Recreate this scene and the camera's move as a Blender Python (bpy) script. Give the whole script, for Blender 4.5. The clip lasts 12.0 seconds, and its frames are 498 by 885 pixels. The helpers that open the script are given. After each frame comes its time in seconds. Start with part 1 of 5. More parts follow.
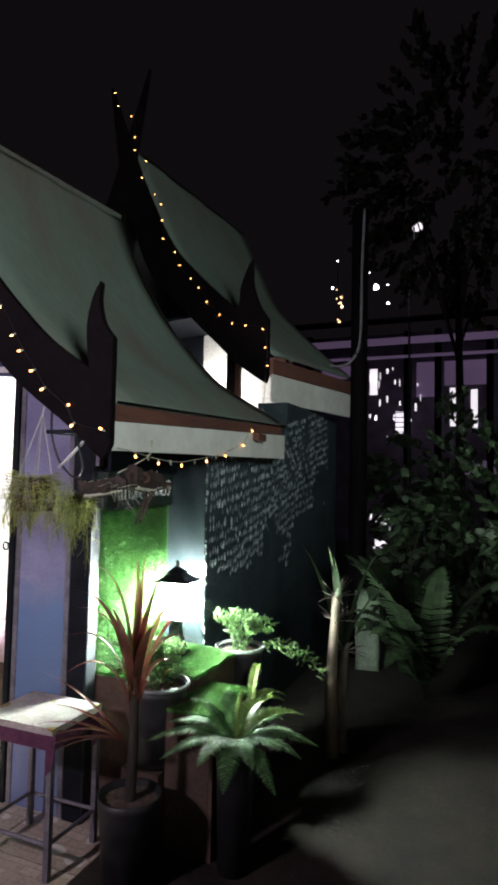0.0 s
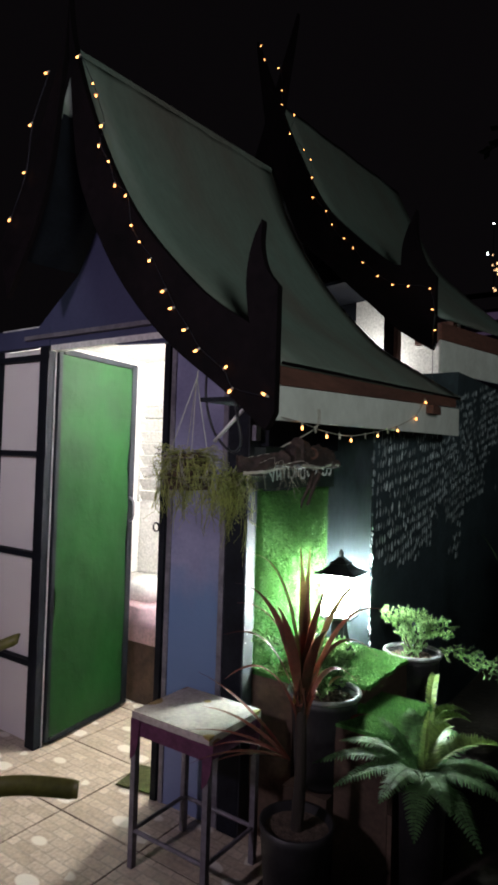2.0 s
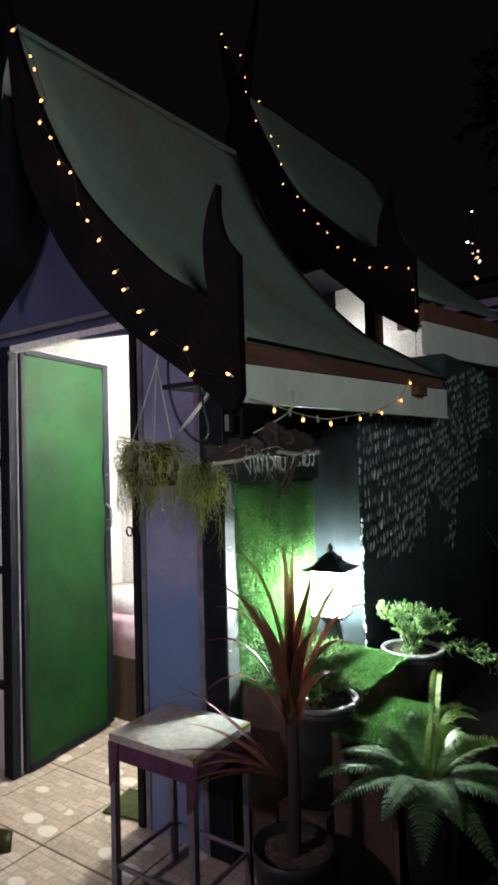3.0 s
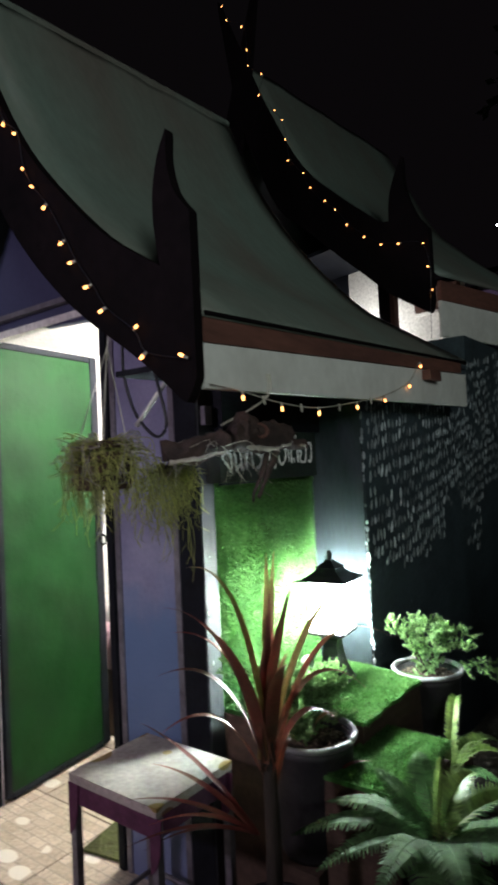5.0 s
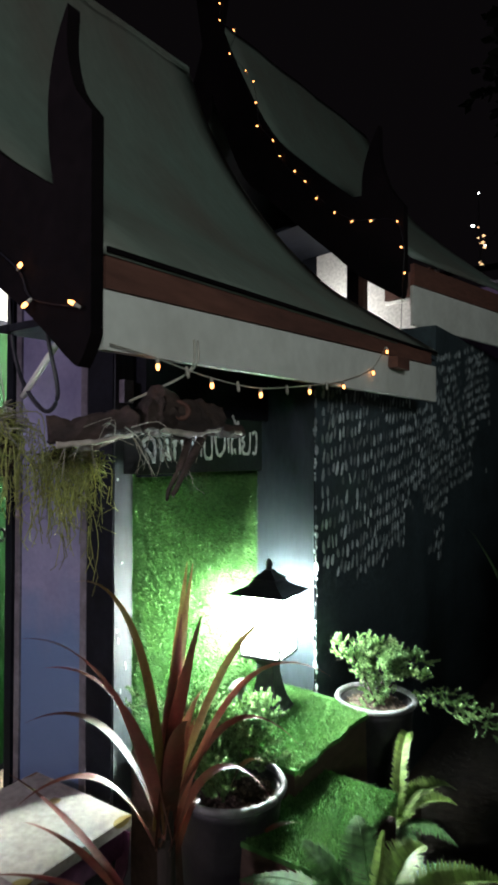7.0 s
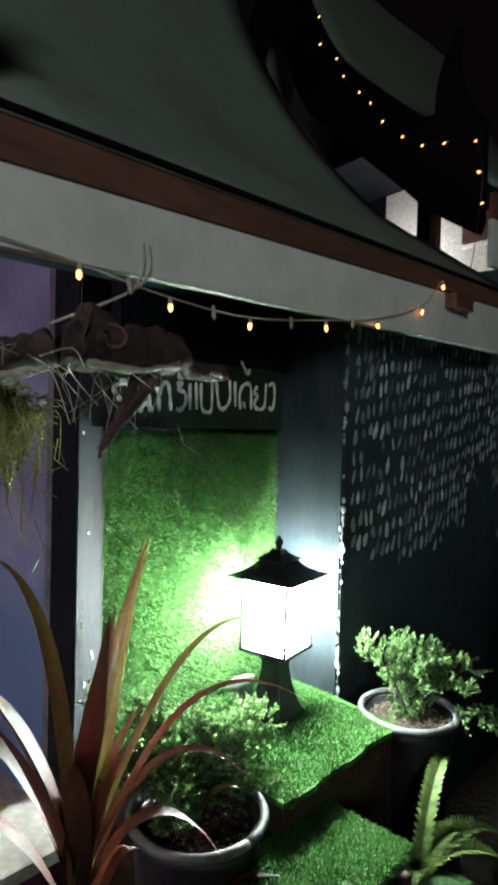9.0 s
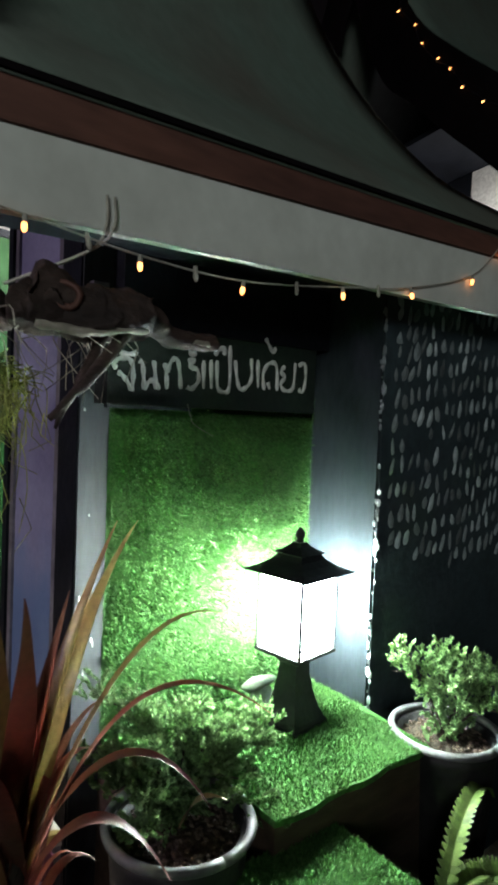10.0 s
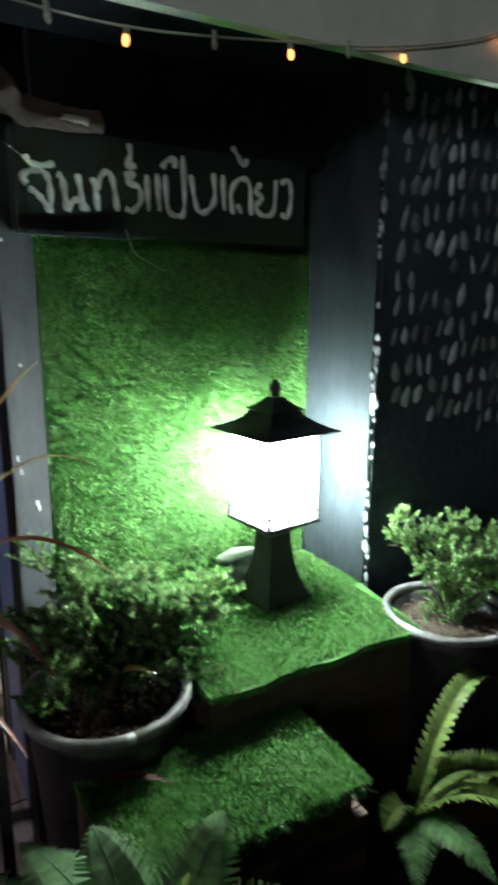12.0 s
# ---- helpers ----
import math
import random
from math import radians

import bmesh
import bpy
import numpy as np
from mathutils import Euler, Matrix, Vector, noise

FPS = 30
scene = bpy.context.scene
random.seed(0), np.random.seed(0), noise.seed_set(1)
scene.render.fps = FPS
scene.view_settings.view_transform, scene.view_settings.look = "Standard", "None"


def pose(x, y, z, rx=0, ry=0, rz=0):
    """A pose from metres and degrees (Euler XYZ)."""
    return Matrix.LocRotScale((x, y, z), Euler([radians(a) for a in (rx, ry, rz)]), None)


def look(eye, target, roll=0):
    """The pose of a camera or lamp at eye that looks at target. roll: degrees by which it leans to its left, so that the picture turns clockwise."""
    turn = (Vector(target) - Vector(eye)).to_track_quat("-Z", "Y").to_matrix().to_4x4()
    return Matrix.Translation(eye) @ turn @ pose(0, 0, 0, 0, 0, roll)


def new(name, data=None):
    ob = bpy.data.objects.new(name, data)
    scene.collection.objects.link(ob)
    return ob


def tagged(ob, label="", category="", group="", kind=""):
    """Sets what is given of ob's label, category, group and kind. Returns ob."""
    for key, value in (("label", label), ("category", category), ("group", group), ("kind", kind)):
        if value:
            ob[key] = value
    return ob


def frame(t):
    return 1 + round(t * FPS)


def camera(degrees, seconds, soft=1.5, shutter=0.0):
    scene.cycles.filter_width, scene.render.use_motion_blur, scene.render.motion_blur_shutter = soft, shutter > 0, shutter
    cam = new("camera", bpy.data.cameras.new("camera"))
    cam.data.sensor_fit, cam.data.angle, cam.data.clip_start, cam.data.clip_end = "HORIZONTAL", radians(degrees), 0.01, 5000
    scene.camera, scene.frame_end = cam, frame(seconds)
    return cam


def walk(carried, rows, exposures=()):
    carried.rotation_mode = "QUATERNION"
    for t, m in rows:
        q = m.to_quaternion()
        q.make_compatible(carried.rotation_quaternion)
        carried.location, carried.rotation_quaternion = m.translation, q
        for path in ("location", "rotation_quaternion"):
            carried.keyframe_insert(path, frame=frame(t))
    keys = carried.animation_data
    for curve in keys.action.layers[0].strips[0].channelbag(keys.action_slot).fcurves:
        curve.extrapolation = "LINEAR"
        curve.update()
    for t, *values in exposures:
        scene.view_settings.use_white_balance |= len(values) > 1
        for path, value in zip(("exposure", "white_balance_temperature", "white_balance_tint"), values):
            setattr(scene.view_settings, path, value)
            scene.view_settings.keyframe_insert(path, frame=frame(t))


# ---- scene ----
cam = camera(43.7, 12.0, soft=3.3, shutter=0.5)
PATH = [
    (0, (-0.229, 0.088, 1.494), (-0.996, 1.931, 1.613), 1.2),
    (0.5, (-0.314, 0.127, 1.488), (-1.143, 1.943, 1.613), 1.2),
    (1, (-0.415, 0.155, 1.479), (-1.32, 1.936, 1.578), 0.4),
    (1.5, (-0.493, 0.244, 1.466), (-1.511, 1.965, 1.482), 0.2),
    (2, (-0.534, 0.373, 1.467), (-1.678, 2.013, 1.52), 1.8),
    (2.5, (-0.542, 0.49, 1.444), (-1.677, 2.136, 1.494), 0.3),
    (2.7, (-0.557, 0.521, 1.416), (-1.675, 2.178, 1.474), -0.7),
    (4.5, (-0.621, 0.812, 1.411), (-1.827, 2.399, 1.571), -4.9),
    (5, (-0.604, 0.9, 1.409), (-1.814, 2.49, 1.477), -2.7),
    (5.5, (-0.627, 0.954, 1.428), (-1.687, 2.647, 1.525), -0.5),
    (6, (-0.691, 1.028, 1.429), (-1.764, 2.714, 1.515), 1.0),
    (6.5, (-0.729, 1.105, 1.409), (-1.81, 2.787, 1.413), 0.5),
    (7, (-0.725, 1.229, 1.403), (-1.849, 2.882, 1.443), 0.1),
    (7.2, (-0.714, 1.287, 1.4), (-1.883, 2.908, 1.448), -0.2),
    (9, (-0.767, 1.624, 1.37), (-2.101, 3.113, 1.305), 1.6),
    (9.5, (-0.712, 1.737, 1.344), (-2.186, 3.085, 1.249), 0.6),
    (10, (-0.715, 1.84, 1.337), (-2.267, 3.099, 1.255), 2.4),
    (10.5, (-0.749, 1.929, 1.327), (-2.357, 3.068, 0.987), 1.7),
    (11, (-0.774, 2.02, 1.302), (-2.511, 2.942, 0.937), 0.9),
    (11.5, (-0.76, 2.128, 1.276), (-2.513, 2.989, 0.844), 0.6),
    (12, (-0.724, 2.186, 1.229), (-2.41, 3.17, 0.795), 0.3),
]
walk(cam, [(t, look(eye, target, roll)) for t, eye, target, roll in PATH],
     [(0, 1.4), (1.0, 1.12), (2.0, 0.5), (4.5, 0.52), (5.5, 0.6), (7.2, 0.62), (9.0, 0.4), (10.5, 0.2), (12, -0.16)])

# ---------- world and large lights ----------
world = bpy.data.worlds.new("night")
scene.world = world
world.use_nodes = True
wb = world.node_tree.nodes["Background"]
wb.inputs[0].default_value = (0.30, 0.24, 0.29, 1)
wb.inputs[1].default_value = 0.006


def lamp(name, kind, m, watts, colour, size=0.1, **more):
    d = bpy.data.lights.new(name, kind)
    d.energy, d.color = watts, colour
    if kind == "AREA":
        d.size = size
    else:
        d.shadow_soft_size = size
    ob = new(name, d)
    ob.matrix_world = m
    return ob


# yard lamp behind the camera, bulb in the hut, lilac lamp on the neighbouring terrace
flood = lamp("yard_floodlight", "SPOT", look((2.4, -1.4, 2.7), (-1.95, 2.9, 2.62)), 320, (0.93, 1.0, 0.95), 0.7)
flood.data.spot_size, flood.data.spot_blend = radians(45), 0.7
lamp("hut_light", "POINT", pose(-2.50, 3.02, 1.96), 72, (1.0, 0.97, 0.92), 0.05)
lamp("terrace_light", "POINT", pose(-2.3, -0.4, 2.1), 58.0, (0.95, 0.79, 0.98), 0.1)


# ---------- materials ----------
def mat(name, c1, c2=None, scale=8.0, rough=0.7, metal=0.0, bump=0.15, fine=60.0, rand=0.0, island=0.0, stretch=(1, 1, 1), spec=0.4, grain=1.0):
    m = bpy.data.materials.new(name)
    m.use_nodes = True
    nt = m.node_tree
    N, L = nt.nodes, nt.links
    b = N["Principled BSDF"]
    b.inputs["Roughness"].default_value, b.inputs["Metallic"].default_value = rough, metal
    b.inputs["Specular IOR Level"].default_value = spec
    tc, mp = N.new("ShaderNodeTexCoord"), N.new("ShaderNodeMapping")
    mp.inputs["Scale"].default_value = stretch
    L.new(tc.outputs["Object"], mp.inputs[0])
    n1, n2 = N.new("ShaderNodeTexNoise"), N.new("ShaderNodeTexNoise")
    n1.inputs["Scale"].default_value, n2.inputs["Scale"].default_value = scale, fine
    n1.inputs["Detail"].default_value = 6
    n2.inputs["Detail"].default_value = 4
    L.new(mp.outputs[0], n1.inputs[0])
    L.new(mp.outputs[0], n2.inputs[0])
    mix = N.new("ShaderNodeMix")
    mix.data_type = "RGBA"
    c2 = c2 or tuple(x * 0.55 for x in c1)
    mix.inputs[6].default_value, mix.inputs[7].default_value = (*c2, 1), (*c1, 1)
    ramp = N.new("ShaderNodeMapRange")
    ramp.inputs[1].default_value, ramp.inputs[2].default_value = 0.3, 0.68
    L.new(n1.outputs[0], ramp.inputs[0])
    L.new(ramp.outputs[0], mix.inputs[0])
    m2 = N.new("ShaderNodeMix")
    m2.data_type, m2.blend_type = "RGBA", "MULTIPLY"
    m2.inputs[0].default_value = 1
    r2 = N.new("ShaderNodeMapRange")
    r2.inputs[1].default_value, r2.inputs[2].default_value, r2.inputs[3].default_value, r2.inputs[4].default_value = 0.25, 0.75, 1 - 0.28 * grain, 1 + 0.18 * grain
    L.new(n2.outputs[0], r2.inputs[0])
    L.new(mix.outputs[2], m2.inputs[6])
    L.new(r2.outputs[0], m2.inputs[7])
    out = m2.outputs[2]
    for on, amount, node, sock in ((rand, rand, "ShaderNodeObjectInfo", "Random"), (island, island, "ShaderNodeNewGeometry", "Random Per Island")):
        if on:
            o = N.new(node)
            r3 = N.new("ShaderNodeMapRange")
            r3.inputs[3].default_value, r3.inputs[4].default_value = 1 - amount, 1 + amount
            L.new(o.outputs[sock], r3.inputs[0])
            m3 = N.new("ShaderNodeMix")
            m3.data_type, m3.blend_type = "RGBA", "MULTIPLY"
            m3.inputs[0].default_value = 1
            L.new(out, m3.inputs[6])
            L.new(r3.outputs[0], m3.inputs[7])
            out = m3.outputs[2]
    L.new(out, b.inputs["Base Color"])
    if bump:
        bp = N.new("ShaderNodeBump")
        bp.inputs["Strength"].default_value = bump
        bp.inputs["Distance"].default_value = 0.01
        L.new(n2.outputs[0], bp.inputs["Height"])
        L.new(bp.outputs[0], b.inputs["Normal"])
    return m


def glow(name, colour, strength):
    m = bpy.data.materials.new(name)
    m.use_nodes = True
    b = m.node_tree.nodes["Principled BSDF"]
    b.inputs["Base Color"].default_value = (*colour, 1)
    b.inputs["Emission Color"].default_value = (*colour, 1)
    b.inputs["Emission Strength"].default_value = strength
    return m


def sheer(name, colour, through_share):
    m = bpy.data.materials.new(name)
    m.use_nodes = True
    N, L = m.node_tree.nodes, m.node_tree.links
    b = N["Principled BSDF"]
    b.inputs["Base Color"].default_value = (*colour, 1)
    b.inputs["Roughness"].default_value = 0.9
    tr, mx = N.new("ShaderNodeBsdfTranslucent"), N.new("ShaderNodeMixShader")
    tr.inputs[0].default_value = (*colour, 1)
    wv = N.new("ShaderNodeTexNoise")
    wv.inputs["Scale"].default_value = 35
    bp = N.new("ShaderNodeBump")
    bp.inputs["Strength"].default_value = 0.3
    L.new(wv.outputs[0], bp.inputs["Height"])
    L.new(bp.outputs[0], b.inputs["Normal"])
    mx.inputs[0].default_value = through_share
    L.new(b.outputs[0], mx.inputs[1])
    L.new(tr.outputs[0], mx.inputs[2])
    L.new(mx.outputs[0], N["Material Output"].inputs[0])
    return m


def leafy(name, c1, c2, scale=20, rough=0.45, share=0.25, island=0.35, rand=0.0):
    """Leaf: some light comes through."""
    m = mat(name, c1, c2, scale, rough, bump=0.1, fine=90, island=island, rand=rand)
    N, L = m.node_tree.nodes, m.node_tree.links
    b = N["Principled BSDF"]
    src = b.inputs["Base Color"].links[0].from_socket
    tr, mx = N.new("ShaderNodeBsdfTranslucent"), N.new("ShaderNodeMixShader")
    L.new(src, tr.inputs[0])
    mx.inputs[0].default_value = share
    L.new(b.outputs[0], mx.inputs[1])
    L.new(tr.outputs[0], mx.inputs[2])
    L.new(mx.outputs[0], N["Material Output"].inputs[0])
    return m


M_ROOF = mat("roof_sheet", (0.135, 0.19, 0.162), (0.128, 0.120, 0.104), 1.7, 0.62, bump=0.12, fine=25, grain=0.5, stretch=(0.6, 1.3, 0.6))
M_BARGE = mat("dark_stained_board", (0.006, 0.004, 0.005), (0.003, 0.0025, 0.003), 6, 0.8, fine=40, spec=0.06)
M_FASCIA = mat("white_fascia", (0.62, 0.64, 0.61), (0.5, 0.51, 0.48), 5, 0.6, fine=30, bump=0.06, grain=0.3)
M_BROWN = mat("red_brown_board", (0.13, 0.055, 0.04), (0.08, 0.035, 0.028), 9, 0.7, stretch=(1, 0.2, 1))
M_BLUE = mat("blue_gable_paint", (0.06, 0.065, 0.13), (0.04, 0.045, 0.10), 3, 0.7, bump=0.1, grain=0.3)
# Frame paint, also used where eave and roof shade is put in as colour.
M_FRAME = mat("dark_frame_and_shade", (0.012, 0.014, 0.02), (0.007, 0.008, 0.011), 9, 0.65, spec=0.12)
M_GREYBOARD = mat("grey_black_board", (0.026, 0.034, 0.04), (0.014, 0.02, 0.024), 7, 0.75, bump=0.25, spec=0.15, stretch=(1, 1, 0.3))
M_DARKWALL = mat("dark_plaster", (0.030, 0.048, 0.058), (0.015, 0.026, 0.033), 5, 0.8, bump=0.4, fine=35)
M_DAB = mat("pale_wall_dab", (0.32, 0.365, 0.385), (0.09, 0.115, 0.125), 9, 0.7, island=0.7)
M_GREEN = mat("green_door_sheet", (0.0055, 0.043, 0.008), (0.003, 0.023, 0.0045), 3.5, 0.65, spec=0.15, bump=0.9, fine=6, grain=0.4)
M_WHITE = mat("white_paint", (0.78, 0.77, 0.74), (0.68, 0.67, 0.64), 5, 0.6, bump=0.05)
M_LETTER = mat("white_brush_paint", (0.78, 0.80, 0.78), (0.5, 0.52, 0.5), 40, 0.7)
M_BOARD = mat("black_green_board", (0.012, 0.024, 0.017), (0.007, 0.013, 0.01), 8, 0.7)
M_STRIP = mat("grey_strip_paint", (0.038, 0.043, 0.05), (0.024, 0.028, 0.033), 6, 0.7, bump=0.15, stretch=(1, 1, 0.3))
M_TURF = mat("turf_backing", (0.055, 0.18, 0.036), (0.04, 0.13, 0.028), 30, 0.9, bump=0.3)
M_BLADE = leafy("turf_blade", (0.088, 0.205, 0.055), (0.06, 0.15, 0.04), 12, 0.8, 0.25, 0.45)
M_BLACK = mat("black_cast_metal", (0.016, 0.017, 0.019), (0.01, 0.01, 0.012), 20, 0.5, metal=0.3)
M_POT = mat("black_plastic_pot", (0.014, 0.014, 0.016), (0.03, 0.03, 0.03), 12, 0.5)
M_RIM = mat("worn_grey_pot_rim", (0.20, 0.21, 0.21), (0.06, 0.06, 0.065), 11, 0.5)
M_SOIL = mat("pebbly_soil", (0.12, 0.09, 0.065), (0.045, 0.032, 0.024), 45, 0.95, bump=0.8, fine=110, island=0.5)
M_GROUND = mat("dark_garden_soil", (0.03, 0.022, 0.016), (0.012, 0.009, 0.007), 6, 0.95, bump=0.7, fine=30)
M_WOOD = mat("weathered_brown_plank", (0.10, 0.065, 0.045), (0.05, 0.033, 0.024), 9, 0.8, rand=0.25, stretch=(1, 0.25, 1))
M_BASKET = mat("dark_basket_wood", (0.075, 0.045, 0.028), (0.035, 0.02, 0.014), 14, 0.85, rand=0.3)
M_DRIFT = mat("dark_driftwood", (0.055, 0.034, 0.028), (0.012, 0.008, 0.008), 16, 0.85, bump=0.9, stretch=(1, 0.4, 1))
M_METAL = mat("grey_painted_steel", (0.22, 0.21, 0.24), (0.13, 0.12, 0.14), 14, 0.5, metal=0.2)
M_CABLE = mat("black_cable", (0.012, 0.012, 0.02), None, 9, 0.5)
M_WIRE = mat("pale_clear_wire", (0.4, 0.38, 0.33), None, 9, 0.4)
M_CORD = leafy("cordyline_leaf", (0.20, 0.032, 0.026), (0.085, 0.055, 0.028), 9, 0.6, 0.12, 0.0, 0.45)
M_CORDG = leafy("cordyline_green_leaf", (0.20, 0.17, 0.05), (0.22, 0.10, 0.05), 9, 0.32, 0.15, 0.0, 0.3)
M_JUNI = leafy("small_green_leaves", (0.155, 0.265, 0.10), (0.095, 0.175, 0.065), 14, 0.8, 0.42, 0.45)
M_FERN = leafy("fern_frond", (0.08, 0.175, 0.06), (0.048, 0.11, 0.038), 12, 0.75, 0.25, 0.25)
M_FERNY = leafy("young_fern_frond", (0.13, 0.20, 0.05), (0.09, 0.145, 0.036), 12, 0.5, 0.3, 0.25)
M_STRAND = leafy("hanging_strand", (0.36, 0.36, 0.11), (0.22, 0.24, 0.08), 12, 0.6, 0.2, 0.5)
M_DRY = mat("dry_root_strand", (0.32, 0.30, 0.25), (0.2, 0.18, 0.15), 20, 0.8, island=0.4)
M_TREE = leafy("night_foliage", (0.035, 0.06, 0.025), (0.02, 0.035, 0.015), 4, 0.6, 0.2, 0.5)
M_BARK = mat("dark_bark", (0.05, 0.04, 0.03), (0.025, 0.02, 0.016), 12, 0.9, bump=0.7, stretch=(1, 1, 0.25))
M_STUMP = mat("pale_cane_stem", (0.22, 0.18, 0.13), (0.11, 0.09, 0.065), 16, 0.8, bump=0.5, stretch=(1, 1, 0.4))
M_GAUZE = sheer("white_gauze", (0.82, 0.78, 0.79), 0.22)
M_PINK = mat("pink_bedding", (0.72, 0.5, 0.55), (0.62, 0.42, 0.48), 5, 0.85, bump=0.1)
M_MATGREEN = mat("olive_mat", (0.06, 0.07, 0.02), (0.035, 0.04, 0.012), 40, 0.95, bump=0.6)
M_STRAP = leafy("olive_strap_leaf", (0.13, 0.13, 0.03), (0.07, 0.075, 0.02), 12, 0.4, 0.15, 0.0)
M_STONE = mat("pale_green_stone", (0.3, 0.36, 0.28), (0.2, 0.25, 0.19), 14, 0.8, bump=0.4)
M_LANTERN = glow("lantern_glass", (0.87, 1.0, 0.95), 310)
M_BULB = glow("warm_bulb", (1.0, 0.36, 0.10), 4.2)
M_FARWHITE = glow("far_white_light", (0.95, 0.97, 1.0), 6)
M_FARLILAC = glow("far_lilac_glow", (0.5, 0.33, 0.62), 0.045)
M_FARPALE = glow("far_pale_glow", (0.82, 0.76, 0.84), 0.42)
M_FARGOLD = glow("far_gold_light", (1.0, 0.6, 0.3), 1.0)
M_FARWALL = mat("far_lilac_wall", (0.2, 0.15, 0.24), None, 3, 0.8)


def painted_bay():
    """Violet-grey paint over a blue lower field with a ragged, pale-edged border."""
    m = mat("violet_paint", (0.27, 0.27, 0.41), (0.19, 0.19, 0.31), 5, 0.7, grain=0.4, bump=0.15)
    N, L = m.node_tree.nodes, m.node_tree.links
    b = N["Principled BSDF"]
    src = b.inputs["Base Color"].links[0].from_socket
    tc, sp, ns = N.new("ShaderNodeTexCoord"), N.new("ShaderNodeSeparateXYZ"), N.new("ShaderNodeTexNoise")
    ns.inputs["Scale"].default_value, ns.inputs["Detail"].default_value = 7, 5
    L.new(tc.outputs["Object"], sp.inputs[0])
    L.new(tc.outputs["Object"], ns.inputs[0])
    ad = N.new("ShaderNodeMath")
    ad.operation, ad.inputs[1].default_value = "MULTIPLY_ADD", 0.35
    L.new(ns.outputs[0], ad.inputs[0])
    L.new(sp.outputs[2], ad.inputs[2])
    for lo, hi, colour, amount in ((1.22, 1.02, (0.115, 0.195, 0.36), 0.9), (0.62, 0.58, (0.20, 0.22, 0.36), 0.6)):
        r, mx = N.new("ShaderNodeMapRange"), N.new("ShaderNodeMix")
        r.inputs[1].default_value, r.inputs[2].default_value, r.inputs[4].default_value = lo, hi, amount
        L.new(ad.outputs[0], r.inputs[0])
        mx.data_type = "RGBA"
        mx.inputs[7].default_value = (*colour, 1)
        L.new(r.outputs[0], mx.inputs[0])
        L.new(src, mx.inputs[6])
        src = mx.outputs[2]
    L.new(src, b.inputs["Base Color"])
    return m


def stool_cover():
    m = mat("printed_stool_cover", (0.46, 0.41, 0.38), (0.30, 0.265, 0.24), 12, 0.6, bump=0.1)
    N, L = m.node_tree.nodes, m.node_tree.links
    b = N["Principled BSDF"]
    src = b.inputs["Base Color"].links[0].from_socket
    v = N.new("ShaderNodeTexVoronoi")
    v.inputs["Scale"].default_value = 8
    tc = N.new("ShaderNodeTexCoord")
    L.new(tc.outputs["Object"], v.inputs[0])
    lt = N.new("ShaderNodeMath")
    lt.operation = "LESS_THAN"
    lt.inputs[1].default_value = 0.34
    L.new(v.outputs["Distance"], lt.inputs[0])
    mx = N.new("ShaderNodeMix")
    mx.data_type = "RGBA"
    hs = N.new("ShaderNodeMix")
    hs.data_type = "RGBA"
    hs.inputs[6].default_value, hs.inputs[7].default_value = (0.168, 0.072, 0.048, 1), (0.300, 0.228, 0.060, 1)
    L.new(v.outputs["Color"], hs.inputs[0])
    L.new(lt.outputs[0], mx.inputs[0])
    L.new(src, mx.inputs[6])
    L.new(hs.outputs[2], mx.inputs[7])
    L.new(mx.outputs[2], b.inputs["Base Color"])
    return m


